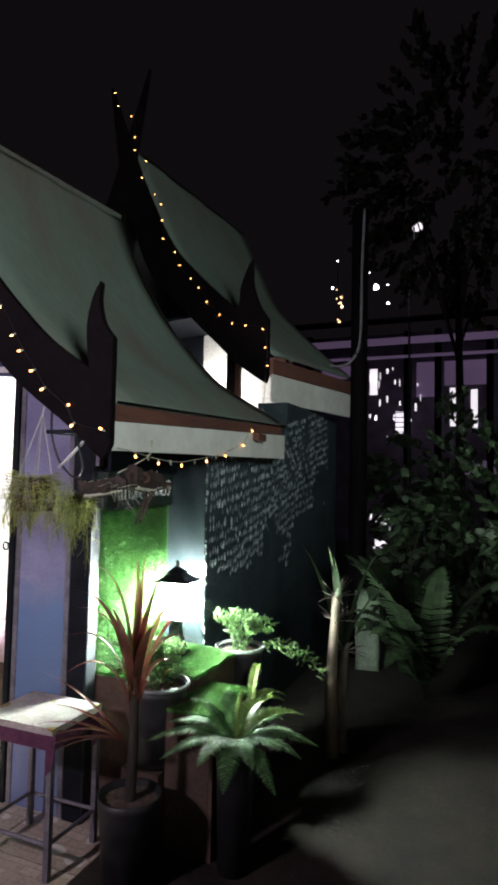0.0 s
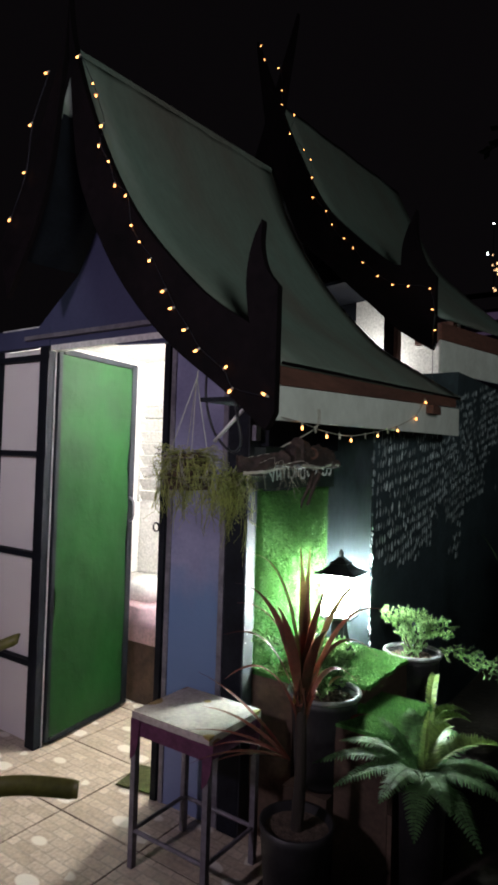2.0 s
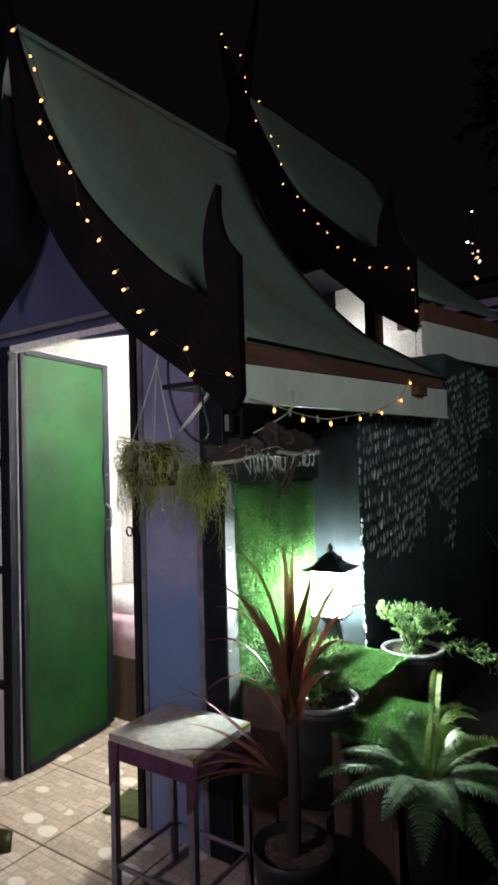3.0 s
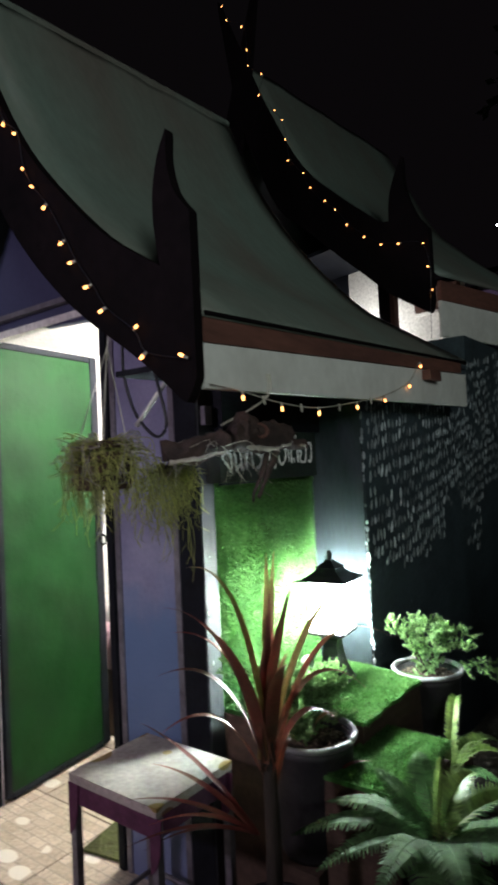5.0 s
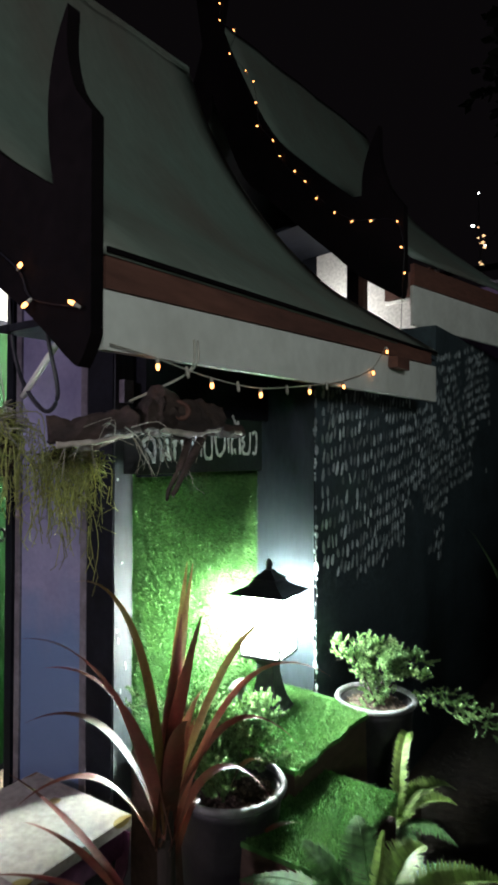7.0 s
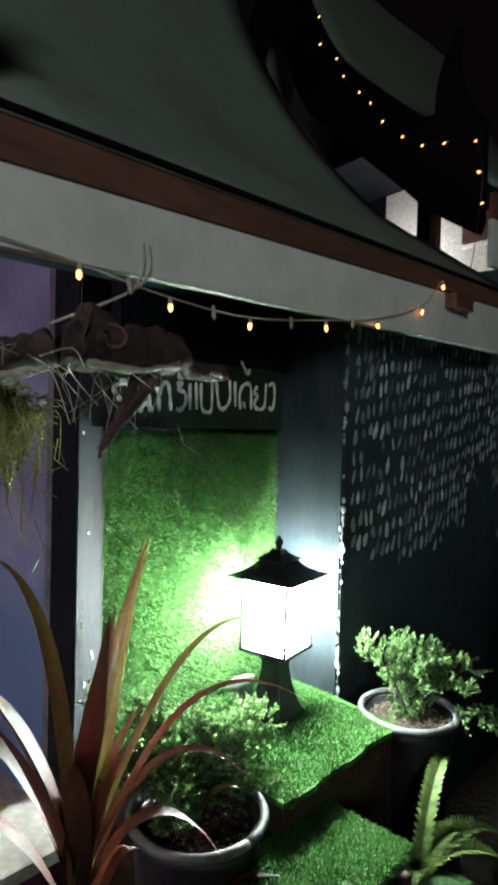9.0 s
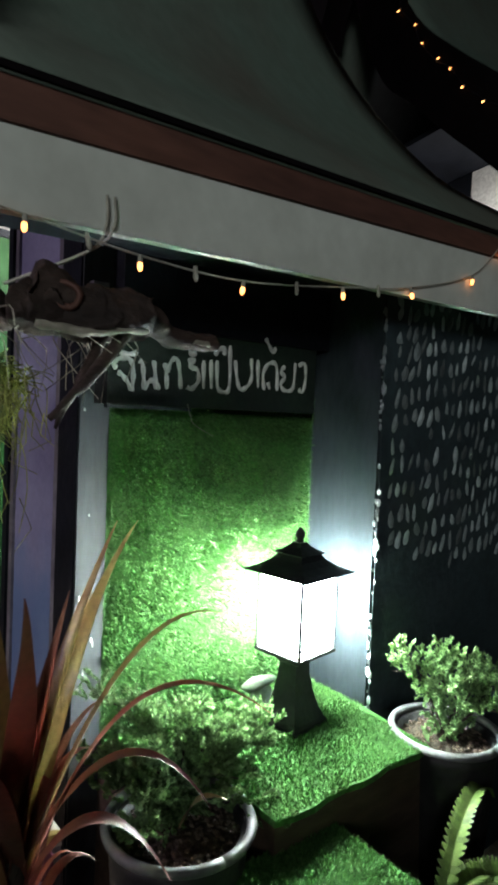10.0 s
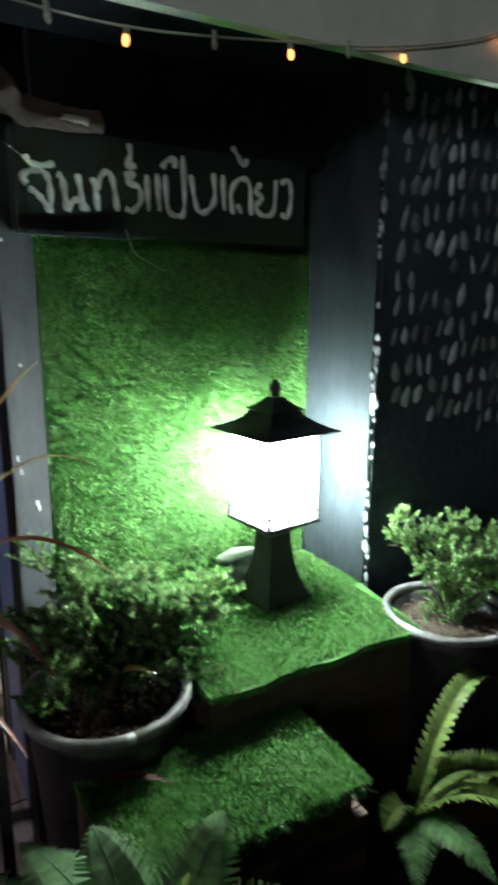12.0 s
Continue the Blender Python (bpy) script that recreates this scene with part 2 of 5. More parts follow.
def pebble_tile():
    m = mat("pebble_print_tile", (0.62, 0.57, 0.5), (0.48, 0.43, 0.36), 7, 0.35, bump=0.05, rand=0.06)
    N, L = m.node_tree.nodes, m.node_tree.links
    b = N["Principled BSDF"]
    src = b.inputs["Base Color"].links[0].from_socket
    tc, mp, v = N.new("ShaderNodeTexCoord"), N.new("ShaderNodeMapping"), N.new("ShaderNodeTexVoronoi")
    mp.inputs["Scale"].default_value = (7.5, 12, 1)
    L.new(tc.outputs["Object"], mp.inputs[0])
    L.new(mp.outputs[0], v.inputs[0])
    v.inputs["Scale"].default_value = 1.0
    lt = N.new("ShaderNodeMapRange")
    lt.inputs[1].default_value, lt.inputs[2].default_value, lt.inputs[3].default_value, lt.inputs[4].default_value = 0.36, 0.42, 1, 0
    L.new(v.outputs["Distance"], lt.inputs[0])
    pick = N.new("ShaderNodeSeparateColor")
    L.new(v.outputs["Color"], pick.inputs[0])
    gt = N.new("ShaderNodeMath")
    gt.operation = "GREATER_THAN"
    gt.inputs[1].default_value = 0.55
    L.new(pick.outputs[0], gt.inputs[0])
    mul = N.new("ShaderNodeMath")
    mul.operation = "MULTIPLY"
    L.new(lt.outputs[0], mul.inputs[0])
    L.new(gt.outputs[0], mul.inputs[1])
    br = N.new("ShaderNodeTexBrick")
    br.inputs["Scale"].default_value = 5.5
    br.inputs["Color1"].default_value, br.inputs["Color2"].default_value, br.inputs["Mortar"].default_value = (0.8, 0.72, 0.62, 1), (1.05, 1.0, 0.92, 1), (0.7, 0.66, 0.6, 1)
    L.new(tc.outputs["Object"], br.inputs[0])
    m0 = N.new("ShaderNodeMix")
    m0.data_type, m0.blend_type = "RGBA", "MULTIPLY"
    m0.inputs[0].default_value = 1
    L.new(src, m0.inputs[6])
    L.new(br.outputs[0], m0.inputs[7])
    mx = N.new("ShaderNodeMix")
    mx.data_type = "RGBA"
    mx.inputs[7].default_value = (0.74, 0.71, 0.62, 1)
    L.new(mul.outputs[0], mx.inputs[0])
    L.new(m0.outputs[2], mx.inputs[6])
    L.new(mx.outputs[2], b.inputs["Base Color"])
    return m


M_STOOLTOP, M_TILE, M_PURPLE = stool_cover(), pebble_tile(), painted_bay()
M_GROUT = mat("dark_tile_grout", (0.12, 0.13, 0.11), None, 20, 0.9)
M_APRON = mat("plum_cloth_apron", (0.12, 0.035, 0.08), (0.07, 0.02, 0.05), 12, 0.85)

# ---------- mesh helpers ----------
ORIGIN = {}
rnd = random.Random(7)


def mesh_object(name, bm, material, at, bevel=0.0):
    if bevel:
        bmesh.ops.bevel(bm, geom=[e for e in bm.edges if e.calc_face_angle(0) > 0.6], offset=bevel, segments=2, affect="EDGES")
    bmesh.ops.translate(bm, vec=-Vector(at), verts=bm.verts)
    me = bpy.data.meshes.new(name)
    bm.to_mesh(me)
    bm.free()
    me.materials.append(material)
    return new(name, me)


def thing(name, at, label, category, group="", kind=""):
    ob = new(name)
    ob.empty_display_size = 0.05
    ob.location = at
    ORIGIN[ob] = Vector(at)
    return tagged(ob, label, category, group, kind)


def part(name, bm, material, parent, label="", bevel=0.0, smooth=False, kind=""):
    ob = mesh_object(name, bm, material, ORIGIN[parent], bevel)
    ORIGIN[ob] = ORIGIN[parent]
    ob.parent = parent
    if smooth:
        for p in ob.data.polygons:
            p.use_smooth = True
    return tagged(ob, label, kind=kind)


def solid(name, bm, material, at, label, category, kind="", group="", bevel=0.0, smooth=False):
    ob = mesh_object(name, bm, material, at, bevel)
    ob.location = at
    ORIGIN[ob] = Vector(at)
    if smooth:
        for p in ob.data.polygons:
            p.use_smooth = True
    return tagged(ob, label, category, group, kind)


def box(x0, x1, y0, y1, z0, z1, bm=None):
    bm = bm or bmesh.new()
    v = [bm.verts.new((x, y, z)) for z in (z0, z1) for y in (y0, y1) for x in (x0, x1)]
    for f in ((0, 2, 3, 1), (4, 5, 7, 6), (0, 1, 5, 4), (2, 6, 7, 3), (0, 4, 6, 2), (1, 3, 7, 5)):
        bm.faces.new([v[i] for i in f])
    return bm


def prism(poly, a, b, bm=None):
    """A flat outline (list of 3D points) swept by the vector from a to b."""
    bm = bm or bmesh.new()
    p = [bm.verts.new(Vector(q) + Vector(a)) for q in poly]
    q = [bm.verts.new(Vector(r) + Vector(b)) for r in poly]
    n = len(poly)
    bm.faces.new(p)
    bm.faces.new(q[::-1])
    for i in range(n):
        bm.faces.new((p[i], q[i], q[(i + 1) % n], p[(i + 1) % n]))
    bmesh.ops.recalc_face_normals(bm, faces=bm.faces)
    return bm


def smooth_line(pts, n=6):
    pts = [Vector(p) for p in pts]
    out = []
    for i in range(len(pts) - 1):
        p0, p1, p2, p3 = pts[max(i - 1, 0)], pts[i], pts[i + 1], pts[min(i + 2, len(pts) - 1)]
        for k in range(n):
            t = k / n
            out.append(0.5 * (2 * p1 + (p2 - p0) * t + (2 * p0 - 5 * p1 + 4 * p2 - p3) * t * t + (3 * p1 - p0 - 3 * p2 + p3) * t ** 3))
    return out + [pts[-1]]


def tube(pts, r0, r1=None, seg=6, bm=None):
    bm = bm or bmesh.new()
    r1 = r0 if r1 is None else r1
    pts = [Vector(p) for p in pts]
    rings = []
    for i, p in enumerate(pts):
        d = (pts[min(i + 1, len(pts) - 1)] - pts[max(i - 1, 0)]).normalized()
        s = d.cross(Vector((0, 0, 1)) if abs(d.z) < 0.9 else Vector((1, 0, 0))).normalized()
        u = s.cross(d)
        r = r0 + (r1 - r0) * i / (len(pts) - 1)
        rings.append([bm.verts.new(p + r * (math.cos(a) * s + math.sin(a) * u)) for a in (2 * math.pi * k / seg for k in range(seg))])
    for a, b in zip(rings, rings[1:]):
        for k in range(seg):
            bm.faces.new((a[k], a[(k + 1) % seg], b[(k + 1) % seg], b[k]))
    bm.faces.new(rings[0][::-1])
    bm.faces.new(rings[-1])
    return bm


def lathe(profile, cx, cy, seg=28, bm=None):
    """profile: (radius, z) from the outside bottom round to the inside."""
    bm = bm or bmesh.new()
    rings = [[bm.verts.new((cx + r * math.cos(2 * math.pi * k / seg), cy + r * math.sin(2 * math.pi * k / seg), z)) for k in range(seg)] for r, z in profile]
    for a, b in zip(rings, rings[1:]):
        for k in range(seg):
            bm.faces.new((a[k], a[(k + 1) % seg], b[(k + 1) % seg], b[k]))
    bm.faces.new(rings[0][::-1])
    bm.faces.new(rings[-1])
    return bm


def square_stack(rows, cx, cy, turn, bm=None):
    """Square rings (half width, z) joined into one body, turned about z."""
    bm = bm or bmesh.new()
    c, s = math.cos(radians(turn)), math.sin(radians(turn))
    rings = [[bm.verts.new((cx + h * (i * c - j * s), cy + h * (i * s + j * c), z)) for i, j in ((-1, -1), (1, -1), (1, 1), (-1, 1))] for h, z in rows]
    for a, b in zip(rings, rings[1:]):
        for k in range(4):
            bm.faces.new((a[k], a[(k + 1) % 4], b[(k + 1) % 4], b[k]))
    bm.faces.new(rings[0][::-1])
    bm.faces.new(rings[-1])
    return bm


def blade(base, ctrl, tip, width, bm=None, n=10, fold=0.25, thick=0.0):
    """An arched, folded leaf from base to tip."""
    bm = bm or bmesh.new()
    base, ctrl, tip = Vector(base), Vector(ctrl), Vector(tip)
    rows = []
    for i in range(n + 1):
        t = i / n
        p = (1 - t) ** 2 * base + 2 * t * (1 - t) * ctrl + t * t * tip
        d = (2 * (1 - t) * (ctrl - base) + 2 * t * (tip - ctrl)).normalized()
        s = d.cross(Vector((0, 0, 1)))
        s = s.normalized() if s.length > 0.05 else Vector((1, 0, 0))
        u = s.cross(d).normalized()
        w = width * (0.55 + 0.45 * math.sin(math.pi * min(1, t * 1.3))) * (1 - t ** 3.2) + 0.0006
        rows.append([bm.verts.new(p - s * w + u * w * fold), bm.verts.new(p), bm.verts.new(p + s * w + u * w * fold)])
    for a, b in zip(rows, rows[1:]):
        bm.faces.new((a[0], a[1], b[1], b[0]))
        bm.faces.new((a[1], a[2], b[2], b[1]))
    return bm


def frond(base, ctrl, tip, length, bm=None, n=34, fold=-0.2):
    """A fern frond: midrib and close pairs of pointed leaflets, folded up or drooping."""
    bm = bm or bmesh.new()
    base, ctrl, tip = Vector(base), Vector(ctrl), Vector(tip)
    spine = []
    for i in range(n + 1):
        t = i / n
        p = (1 - t) ** 2 * base + 2 * t * (1 - t) * ctrl + t * t * tip
        d = (2 * (1 - t) * (ctrl - base) + 2 * t * (tip - ctrl)).normalized()
        spine.append(p)
        s = d.cross(Vector((0, 0, 1)))
        s = s.normalized() if s.length > 0.05 else Vector((1, 0, 0))
        u = s.cross(d).normalized()
        if i < 3:
            continue
        w = length * math.sin(math.pi * min(1.0, (0.14 + 0.86 * t) ** 0.75)) ** 0.8 + 0.004
        g = 0.40 * ((ctrl - base).length + (tip - ctrl).length) / n
        for side in (-1, 1):
            lift = fold + rnd.uniform(-0.12, 0.12)
            o = p + side * s * w + d * w * rnd.uniform(0.3, 0.45) + u * w * lift
            m = p + side * s * w * 0.55 + d * w * 0.14 + u * w * (0.45 * lift + 0.1)
            v = [bm.verts.new(q) for q in (p - d * g, m - d * g * 1.15, o - d * g * 0.3, o + d * g * 0.3, m + d * g * 1.15, p + d * g)]
            bm.faces.new((v[0], v[1], v[4], v[5]))
            bm.faces.new((v[1], v[2], v[3], v[4]))
    tube(spine, 0.0022, 0.0008, 4, bm)
    return bm


def sprig(bm, base, way, length, leaf, count):
    """A twig set with small leaves."""
    way = Vector(way).normalized()
    for k in range(count):
        t = (k + rnd.random()) / count
        p = Vector(base) + way * length * t
        a = Vector((rnd.gauss(0, 1), rnd.gauss(0, 1), rnd.gauss(0.3, 1))).normalized()
        o = (a * 0.75 + way).normalized() * leaf * rnd.uniform(0.7, 1.3)
        s = o.cross(Vector((rnd.gauss(0, 1), rnd.gauss(0, 1), rnd.gauss(0, 1)))).normalized() * leaf * 0.34
        v = [bm.verts.new(q) for q in (p, p + o * 0.55 + s, p + o, p + o * 0.55 - s)]
        bm.faces.new(v)


def strip_surface(near, far, thick, n=5):
    """A ruled sheet between two lines, with thickness downwards."""
    bm = bmesh.new()
    a, b = smooth_line(near, n), smooth_line(far, n)
    m = 10
    for off in (0.0, -thick):
        grid = []
        for p, q in zip(a, b):
            row = []
            for k in range(m + 1):
                w = p.lerp(q, k / m)
                row.append(bm.verts.new(w + Vector((0, 0, off + (0.006 * math.sin(k * 2.3 + w.z * 5) if off == 0 else 0)))))
            grid.append(row)
        for r, s in zip(grid, grid[1:]):
            for k in range(m):
                f = (r[k], r[k + 1], s[k + 1], s[k])
                bm.faces.new(f if off == 0 else f[::-1])
        if off == 0:
            top = grid
    edge = lambda g: [r[0] for r in g] + g[-1][1:] + [r[-1] for r in g[::-1]][1:] + g[0][::-1][1:-1]
    t, u = edge(top), edge(grid)
    for i in range(len(t)):
        bm.faces.new((t[i], u[i], u[(i + 1) % len(t)], t[(i + 1) % len(t)]))
    bmesh.ops.recalc_face_normals(bm, faces=bm.faces)
    return bm


def turf(x, y, z, du, dv, normal, count, bm, length=0.014):
    """Short plastic blades over the patch spanned by du and dv."""
    o, du, dv, nv = Vector((x, y, z)), Vector(du), Vector(dv), Vector(normal)
    for _ in range(count):
        p = o + du * rnd.random() + dv * rnd.random()
        lean = Vector((rnd.gauss(0, 0.5), rnd.gauss(0, 0.5), rnd.gauss(0, 0.5)))
        w = (nv + lean).normalized() * length * rnd.uniform(0.6, 1.25)
        s = w.cross(Vector((rnd.gauss(0, 1), rnd.gauss(0, 1), rnd.gauss(0, 1)))).normalized() * 0.0011
        bm.faces.new([bm.verts.new(q) for q in (p - s, p + s, p + w + s * 0.4, p + w - s * 0.4)])


def slab(q, x0, x1, bm=None):
    """A board from four (y, z) corners between x0 and x1."""
    return prism([(0, y, z) for y, z in q], (x0, 0, 0), (x1, 0, 0), bm)


# ---------- setting: ground, floors, walls ----------
bm = bmesh.new()
bmesh.ops.create_grid(bm, x_segments=60, y_segments=60, size=120)
for v in bm.verts:
    v.co.z = 0.02 * noise.noise(v.co * 0.6)
solid("ground", bm, M_GROUND, (0, 0, -0.10), "dark damp garden soil with scattered litter", "ground", "structure")

floor = solid("floor", box(-4.4, -1.72, 0.3, 4.3, -0.12, -0.008), M_GROUT, (-3, 2, -0.05), "pebble-print tiled porch and hut floor", "floor", "structure")

# wall with the doorway: painted bay, corner post, blue gable
wall = thing("wall_south", (-2.15, 2.36, 0), "violet and blue painted gable wall with a doorway", "wall", kind="structure")
part("painted_bay", box(-2.352, -2.028, 2.380, 2.43, -0.02, 2.05), M_PURPLE, wall, "violet-blue painted wall bay", 0.004)
part("corner_post", box(-2.025, -1.930, 2.368, 2.43, -0.1, 1.95), M_FRAME, wall, "near-black painted corner post", 0.004)
part("door_jamb", box(-2.386, -2.355, 2.368, 2.455, -0.02, 2.0), M_FRAME, wall, "near-black door jamb", 0.003)
part("edge_trim", box(-2.346, -2.322, 2.373, 2.3815, 0.0, 1.98), M_METAL, wall, "pale worn edge strip", 0.002)
part("edge_trim", box(-2.058, -2.033, 2.373, 2.3815, 0.0, 1.9), M_METAL, wall, "pale worn edge strip", 0.002)
part("gable_panel", prism([(-3.55, 0, 2.03), (-1.80, 0, 1.92), (-1.95, 0, 2.08), (-2.2, 0, 2.33), (-2.45, 0, 2.75), (-2.57, 0, 3.05), (-2.69, 0, 2.75), (-2.94, 0, 2.33), (-3.3, 0, 2.05)], (0, 2.335, 0), (0, 2.375, 0)), M_BLUE, wall, "dark blue gable boarding")
part("gable_beam", box(-3.3, -2.33, 2.30, 2.33, 2.035, 2.055), M_METAL, wall, "thin grey conduit", 0.002)

# side wall with the turf, deep recess, dark rough wall beyond
east = thing("wall_east", (-1.9, 2.8, 0), "dark boarded side wall with an alcove", "wall", kind="structure")
part("boarding", box(-1.972, -1.937, 2.44, 3.056, -0.1, 1.95), M_GREYBOARD, east)
part("side_strip", box(-1.965, -1.925, 2.372, 2.438, -0.1, 1.95), M_STRIP, east, "grey painted edge strip with flaking marks", 0.003)
for k in range(8):
    z, y = rnd.uniform(0.7, 1.35), rnd.uniform(2.38, 2.432)
    part("paint_flake", box(-1.9255, -1.9235, y - rnd.uniform(0.001, 0.003), y + rnd.uniform(0.001, 0.003), z, z + rnd.uniform(0.004, 0.02)), M_FASCIA, east)
# Near-black board carries the under-eave shadow above the sign.
part("upper_board", box(-1.936, -1.88, 2.44, 3.046, 1.52, 1.95), M_FRAME, east, "near-black board added for the shade above the sign")
part("rough_wall", slab([(3.06, -0.1), (5.75, -0.1), (5.75, 2.06), (4.34, 2.06), (4.30, 1.70), (3.06, 1.675)], -1.93, -1.70), M_DARKWALL, east, "dark rough plaster wall")
part("alcove_cheek", box(-1.936, -1.702, 3.048, 3.058, -0.1, 1.9), M_GREYBOARD, east, "grey boarded cheek of the alcove")
bm = bmesh.new()
for k in range(70):
    z = rnd.uniform(0.55, 1.62)
    s = rnd.uniform(0.003, 0.009)
    q = Vector((-1.70 + rnd.uniform(-0.004, 0.004), 3.052 + rnd.uniform(-0.004, 0.006), z))
    bmesh.ops.create_icosphere(bm, subdivisions=1, radius=s, matrix=Matrix.Translation(q) @ Matrix.Diagonal((1, 0.7, rnd.uniform(1, 2.2), 1)))
part("chipped_edge", bm, M_DAB, east, "chipped pale plaster edge", kind="stuff")

# pale dabs in rising rows, parted by sweeping streaks without dabs
bm = bmesh.new()
for row in range(26):
    y = 3.075
    while y < 5.4:
        z = 1.66 - row * 0.056 + 0.20 * (y - 3.1) + 0.02 * math.sin((y - 3.1) * 3.1 + row * 0.3) + rnd.gauss(0, 0.007)
        y += rnd.uniform(0.026, 0.044)
        streak = noise.noise(Vector((14 * math.atan2(z - 1.0, 5.3 - y), 0.8 * y, 2)))
        frayed = noise.noise(Vector((y * 2.4, z * 3.0, 1))) + 0.4 * noise.noise(Vector((y * 9, z * 11, 4)))
        fade = max(0.0, 1.24 - z) * 2.2 + max(0.0, y - 4.6) * 0.6 + max(0.0, y - 3.9) * max(0.0, 1.5 - z) * 1.6
        if z > 2.05 or z < 0.90 or (y < 4.28 and z > 1.66) or streak < -0.36 or frayed < -0.62 + fade:
            continue
        w, hh = rnd.uniform(0.006, 0.012), rnd.uniform(0.016, 0.028)
        tilt = rnd.gauss(0.12, 0.16)
        ring = []
        for k in range(10):
            a = 2 * math.pi * k / 10
            dy, dz = w * math.cos(a) * rnd.uniform(0.75, 1.15) * (1.15 - 0.3 * math.sin(a)), hh * math.sin(a) * rnd.uniform(0.8, 1.1)
            ring.append(bm.verts.new((-1.6995, y + dy + tilt * dz, z + dz)))
        top = bm.verts.new((-1.6955, y, z))
        for k in range(10):
            bm.faces.new((ring[k], ring[(k + 1) % 10], top))
part("wall_dab", bm, M_DAB, east, "rows of pale dabs", kind="stuff")

part("back_boarding", box(-3.6, -1.95, 3.48, 3.51, -0.1, 2.112), M_WHITE, east, "white inner wall")
part("far_boarding", box(-3.64, -3.605, 2.39, 3.51, -0.1, 2.112), M_WHITE, east, "white inner wall")
part("inner_lining", box(-1.995, -1.974, 2.435, 3.48, -0.1, 2.02), M_WHITE, east, "white inner lining")
solid("ceiling", box(-3.64, -2.0, 2.40, 3.49, 2.115, 2.13), M_WHITE, (-3, 3, 2.14), "white boarded hut ceiling", "ceiling", "structure")

# window bay beside the door: dark bars, gauze behind
win = thing("window_1", (-3.6, 2.36, 0), "dark barred window bay with white gauze", "window", kind="structure")
part("gauze", box(-3.6, -3.13, 2.372, 2.376, 0.0, 2.0), M_GAUZE, win, "white sheer gauze")
for z in (-0.02, 0.41, 0.95, 1.46, 1.95):
    part("window_bar", box(-3.6, -3.13, 2.33, 2.366, z - 0.014, z + 0.014), M_FRAME, win, bevel=0.003)
for x, w in ((-3.168, 0.034), (-3.58, 0.018)):
    part("window_post", box(x - w, x + w, 2.328, 2.369, -0.03, 2.0), M_FRAME, win, bevel=0.003)

part("window_head", box(-3.62, -3.13, 2.327, 2.372, 2.003, 2.10), M_BLUE, win, "dull blue window head beam", 0.003)

# open door, hung on the window post
door = thing("door_1", (-3.10, 2.38, 0), "bright green sheet door in a dark frame, standing open inward", "door", kind="structure")
T = Matrix.Translation((-3.135, 2.378, 0)) @ Matrix.Rotation(radians(97.5), 4, "Z")


def turned(bm, m):
    bmesh.ops.transform(bm, matrix=m, verts=bm.verts)
    return bm


def sheet(x0, x1, z0, z1, y):
    bm = bmesh.new()
    g = [[bm.verts.new((x0 + (x1 - x0) * i / 14, y - 0.010 * noise.noise(Vector((i * 0.3 + k * 0.12, k * 0.2, 3))) - 0.006 * noise.noise(Vector((i * 0.7 - k * 0.25, k * 0.4, 7))), z0 + (z1 - z0) * k / 40)) for i in range(15)] for k in range(41)]
    for a, b in zip(g, g[1:]):
        for i in range(14):
            bm.faces.new((a[i], a[i + 1], b[i + 1], b[i]))
    return bm


part("panel", turned(sheet(0.03, 0.585, 0.04, 1.97, -0.018), T), M_GREEN, door, "bright green rippled sheet", smooth=True)
part("panel_back", turned(box(0.03, 0.585, -0.006, 0.012, 0.04, 1.97), T), M_GREEN, door)
closing = part("stile", turned(box(0.585, 0.635, -0.024, 0.02, 0.02, 2.0), T), M_FRAME, door, bevel=0.003)
part("stile", turned(box(0.0, 0.03, -0.02, 0.02, 0.02, 2.0), T), M_FRAME, door, bevel=0.003)
part("rail", turned(box(0.03, 0.585, -0.024, 0.02, 1.972, 2.0), T), M_FRAME, door, bevel=0.003)
part("rail", turned(box(0.03, 0.585, -0.024, 0.02, 0.012, 0.04), T), M_FRAME, door, bevel=0.003)
hpts = [(0.6, -0.02, 1.08), (0.6, -0.05, 1.10), (0.6, -0.055, 1.15), (0.6, -0.05, 1.20), (0.6, -0.02, 1.22)]
part("handle", turned(tube(smooth_line(hpts, 4), 0.007, None, 8), T), M_METAL, closing, "pale metal pull handle", smooth=True)
part("door_header", box(-3.12, -2.32, 2.33, 2.37, 1.975, 2.003), M_WHITE, wall, "white lit door head rail", 0.003)
ring = [(-2.40 + 0.016 * math.cos(a), 2.365, 1.16 + 0.018 * math.sin(a)) for a in (2 * math.pi * k / 16 for k in range(17))]
part("latch_ring", tube(ring, 0.004, None, 6), M_BLACK, wall, "black latch ring", smooth=True)

bl = thing("ceiling_lamp", (-2.50, 3.02, 2.115), "white ceiling lamp lit inside the hut", "lamp")
part("base", lathe([(0.06, 2.095), (0.065, 2.113)], -2.50, 3.02, 20), M_WHITE, bl)
part("globe", lathe([(0.004, 2.03), (0.03, 2.038), (0.045, 2.06), (0.04, 2.085), (0.03, 2.094)], -2.50, 3.02, 20), M_FARWHITE, bl, "glowing white globe", smooth=True)

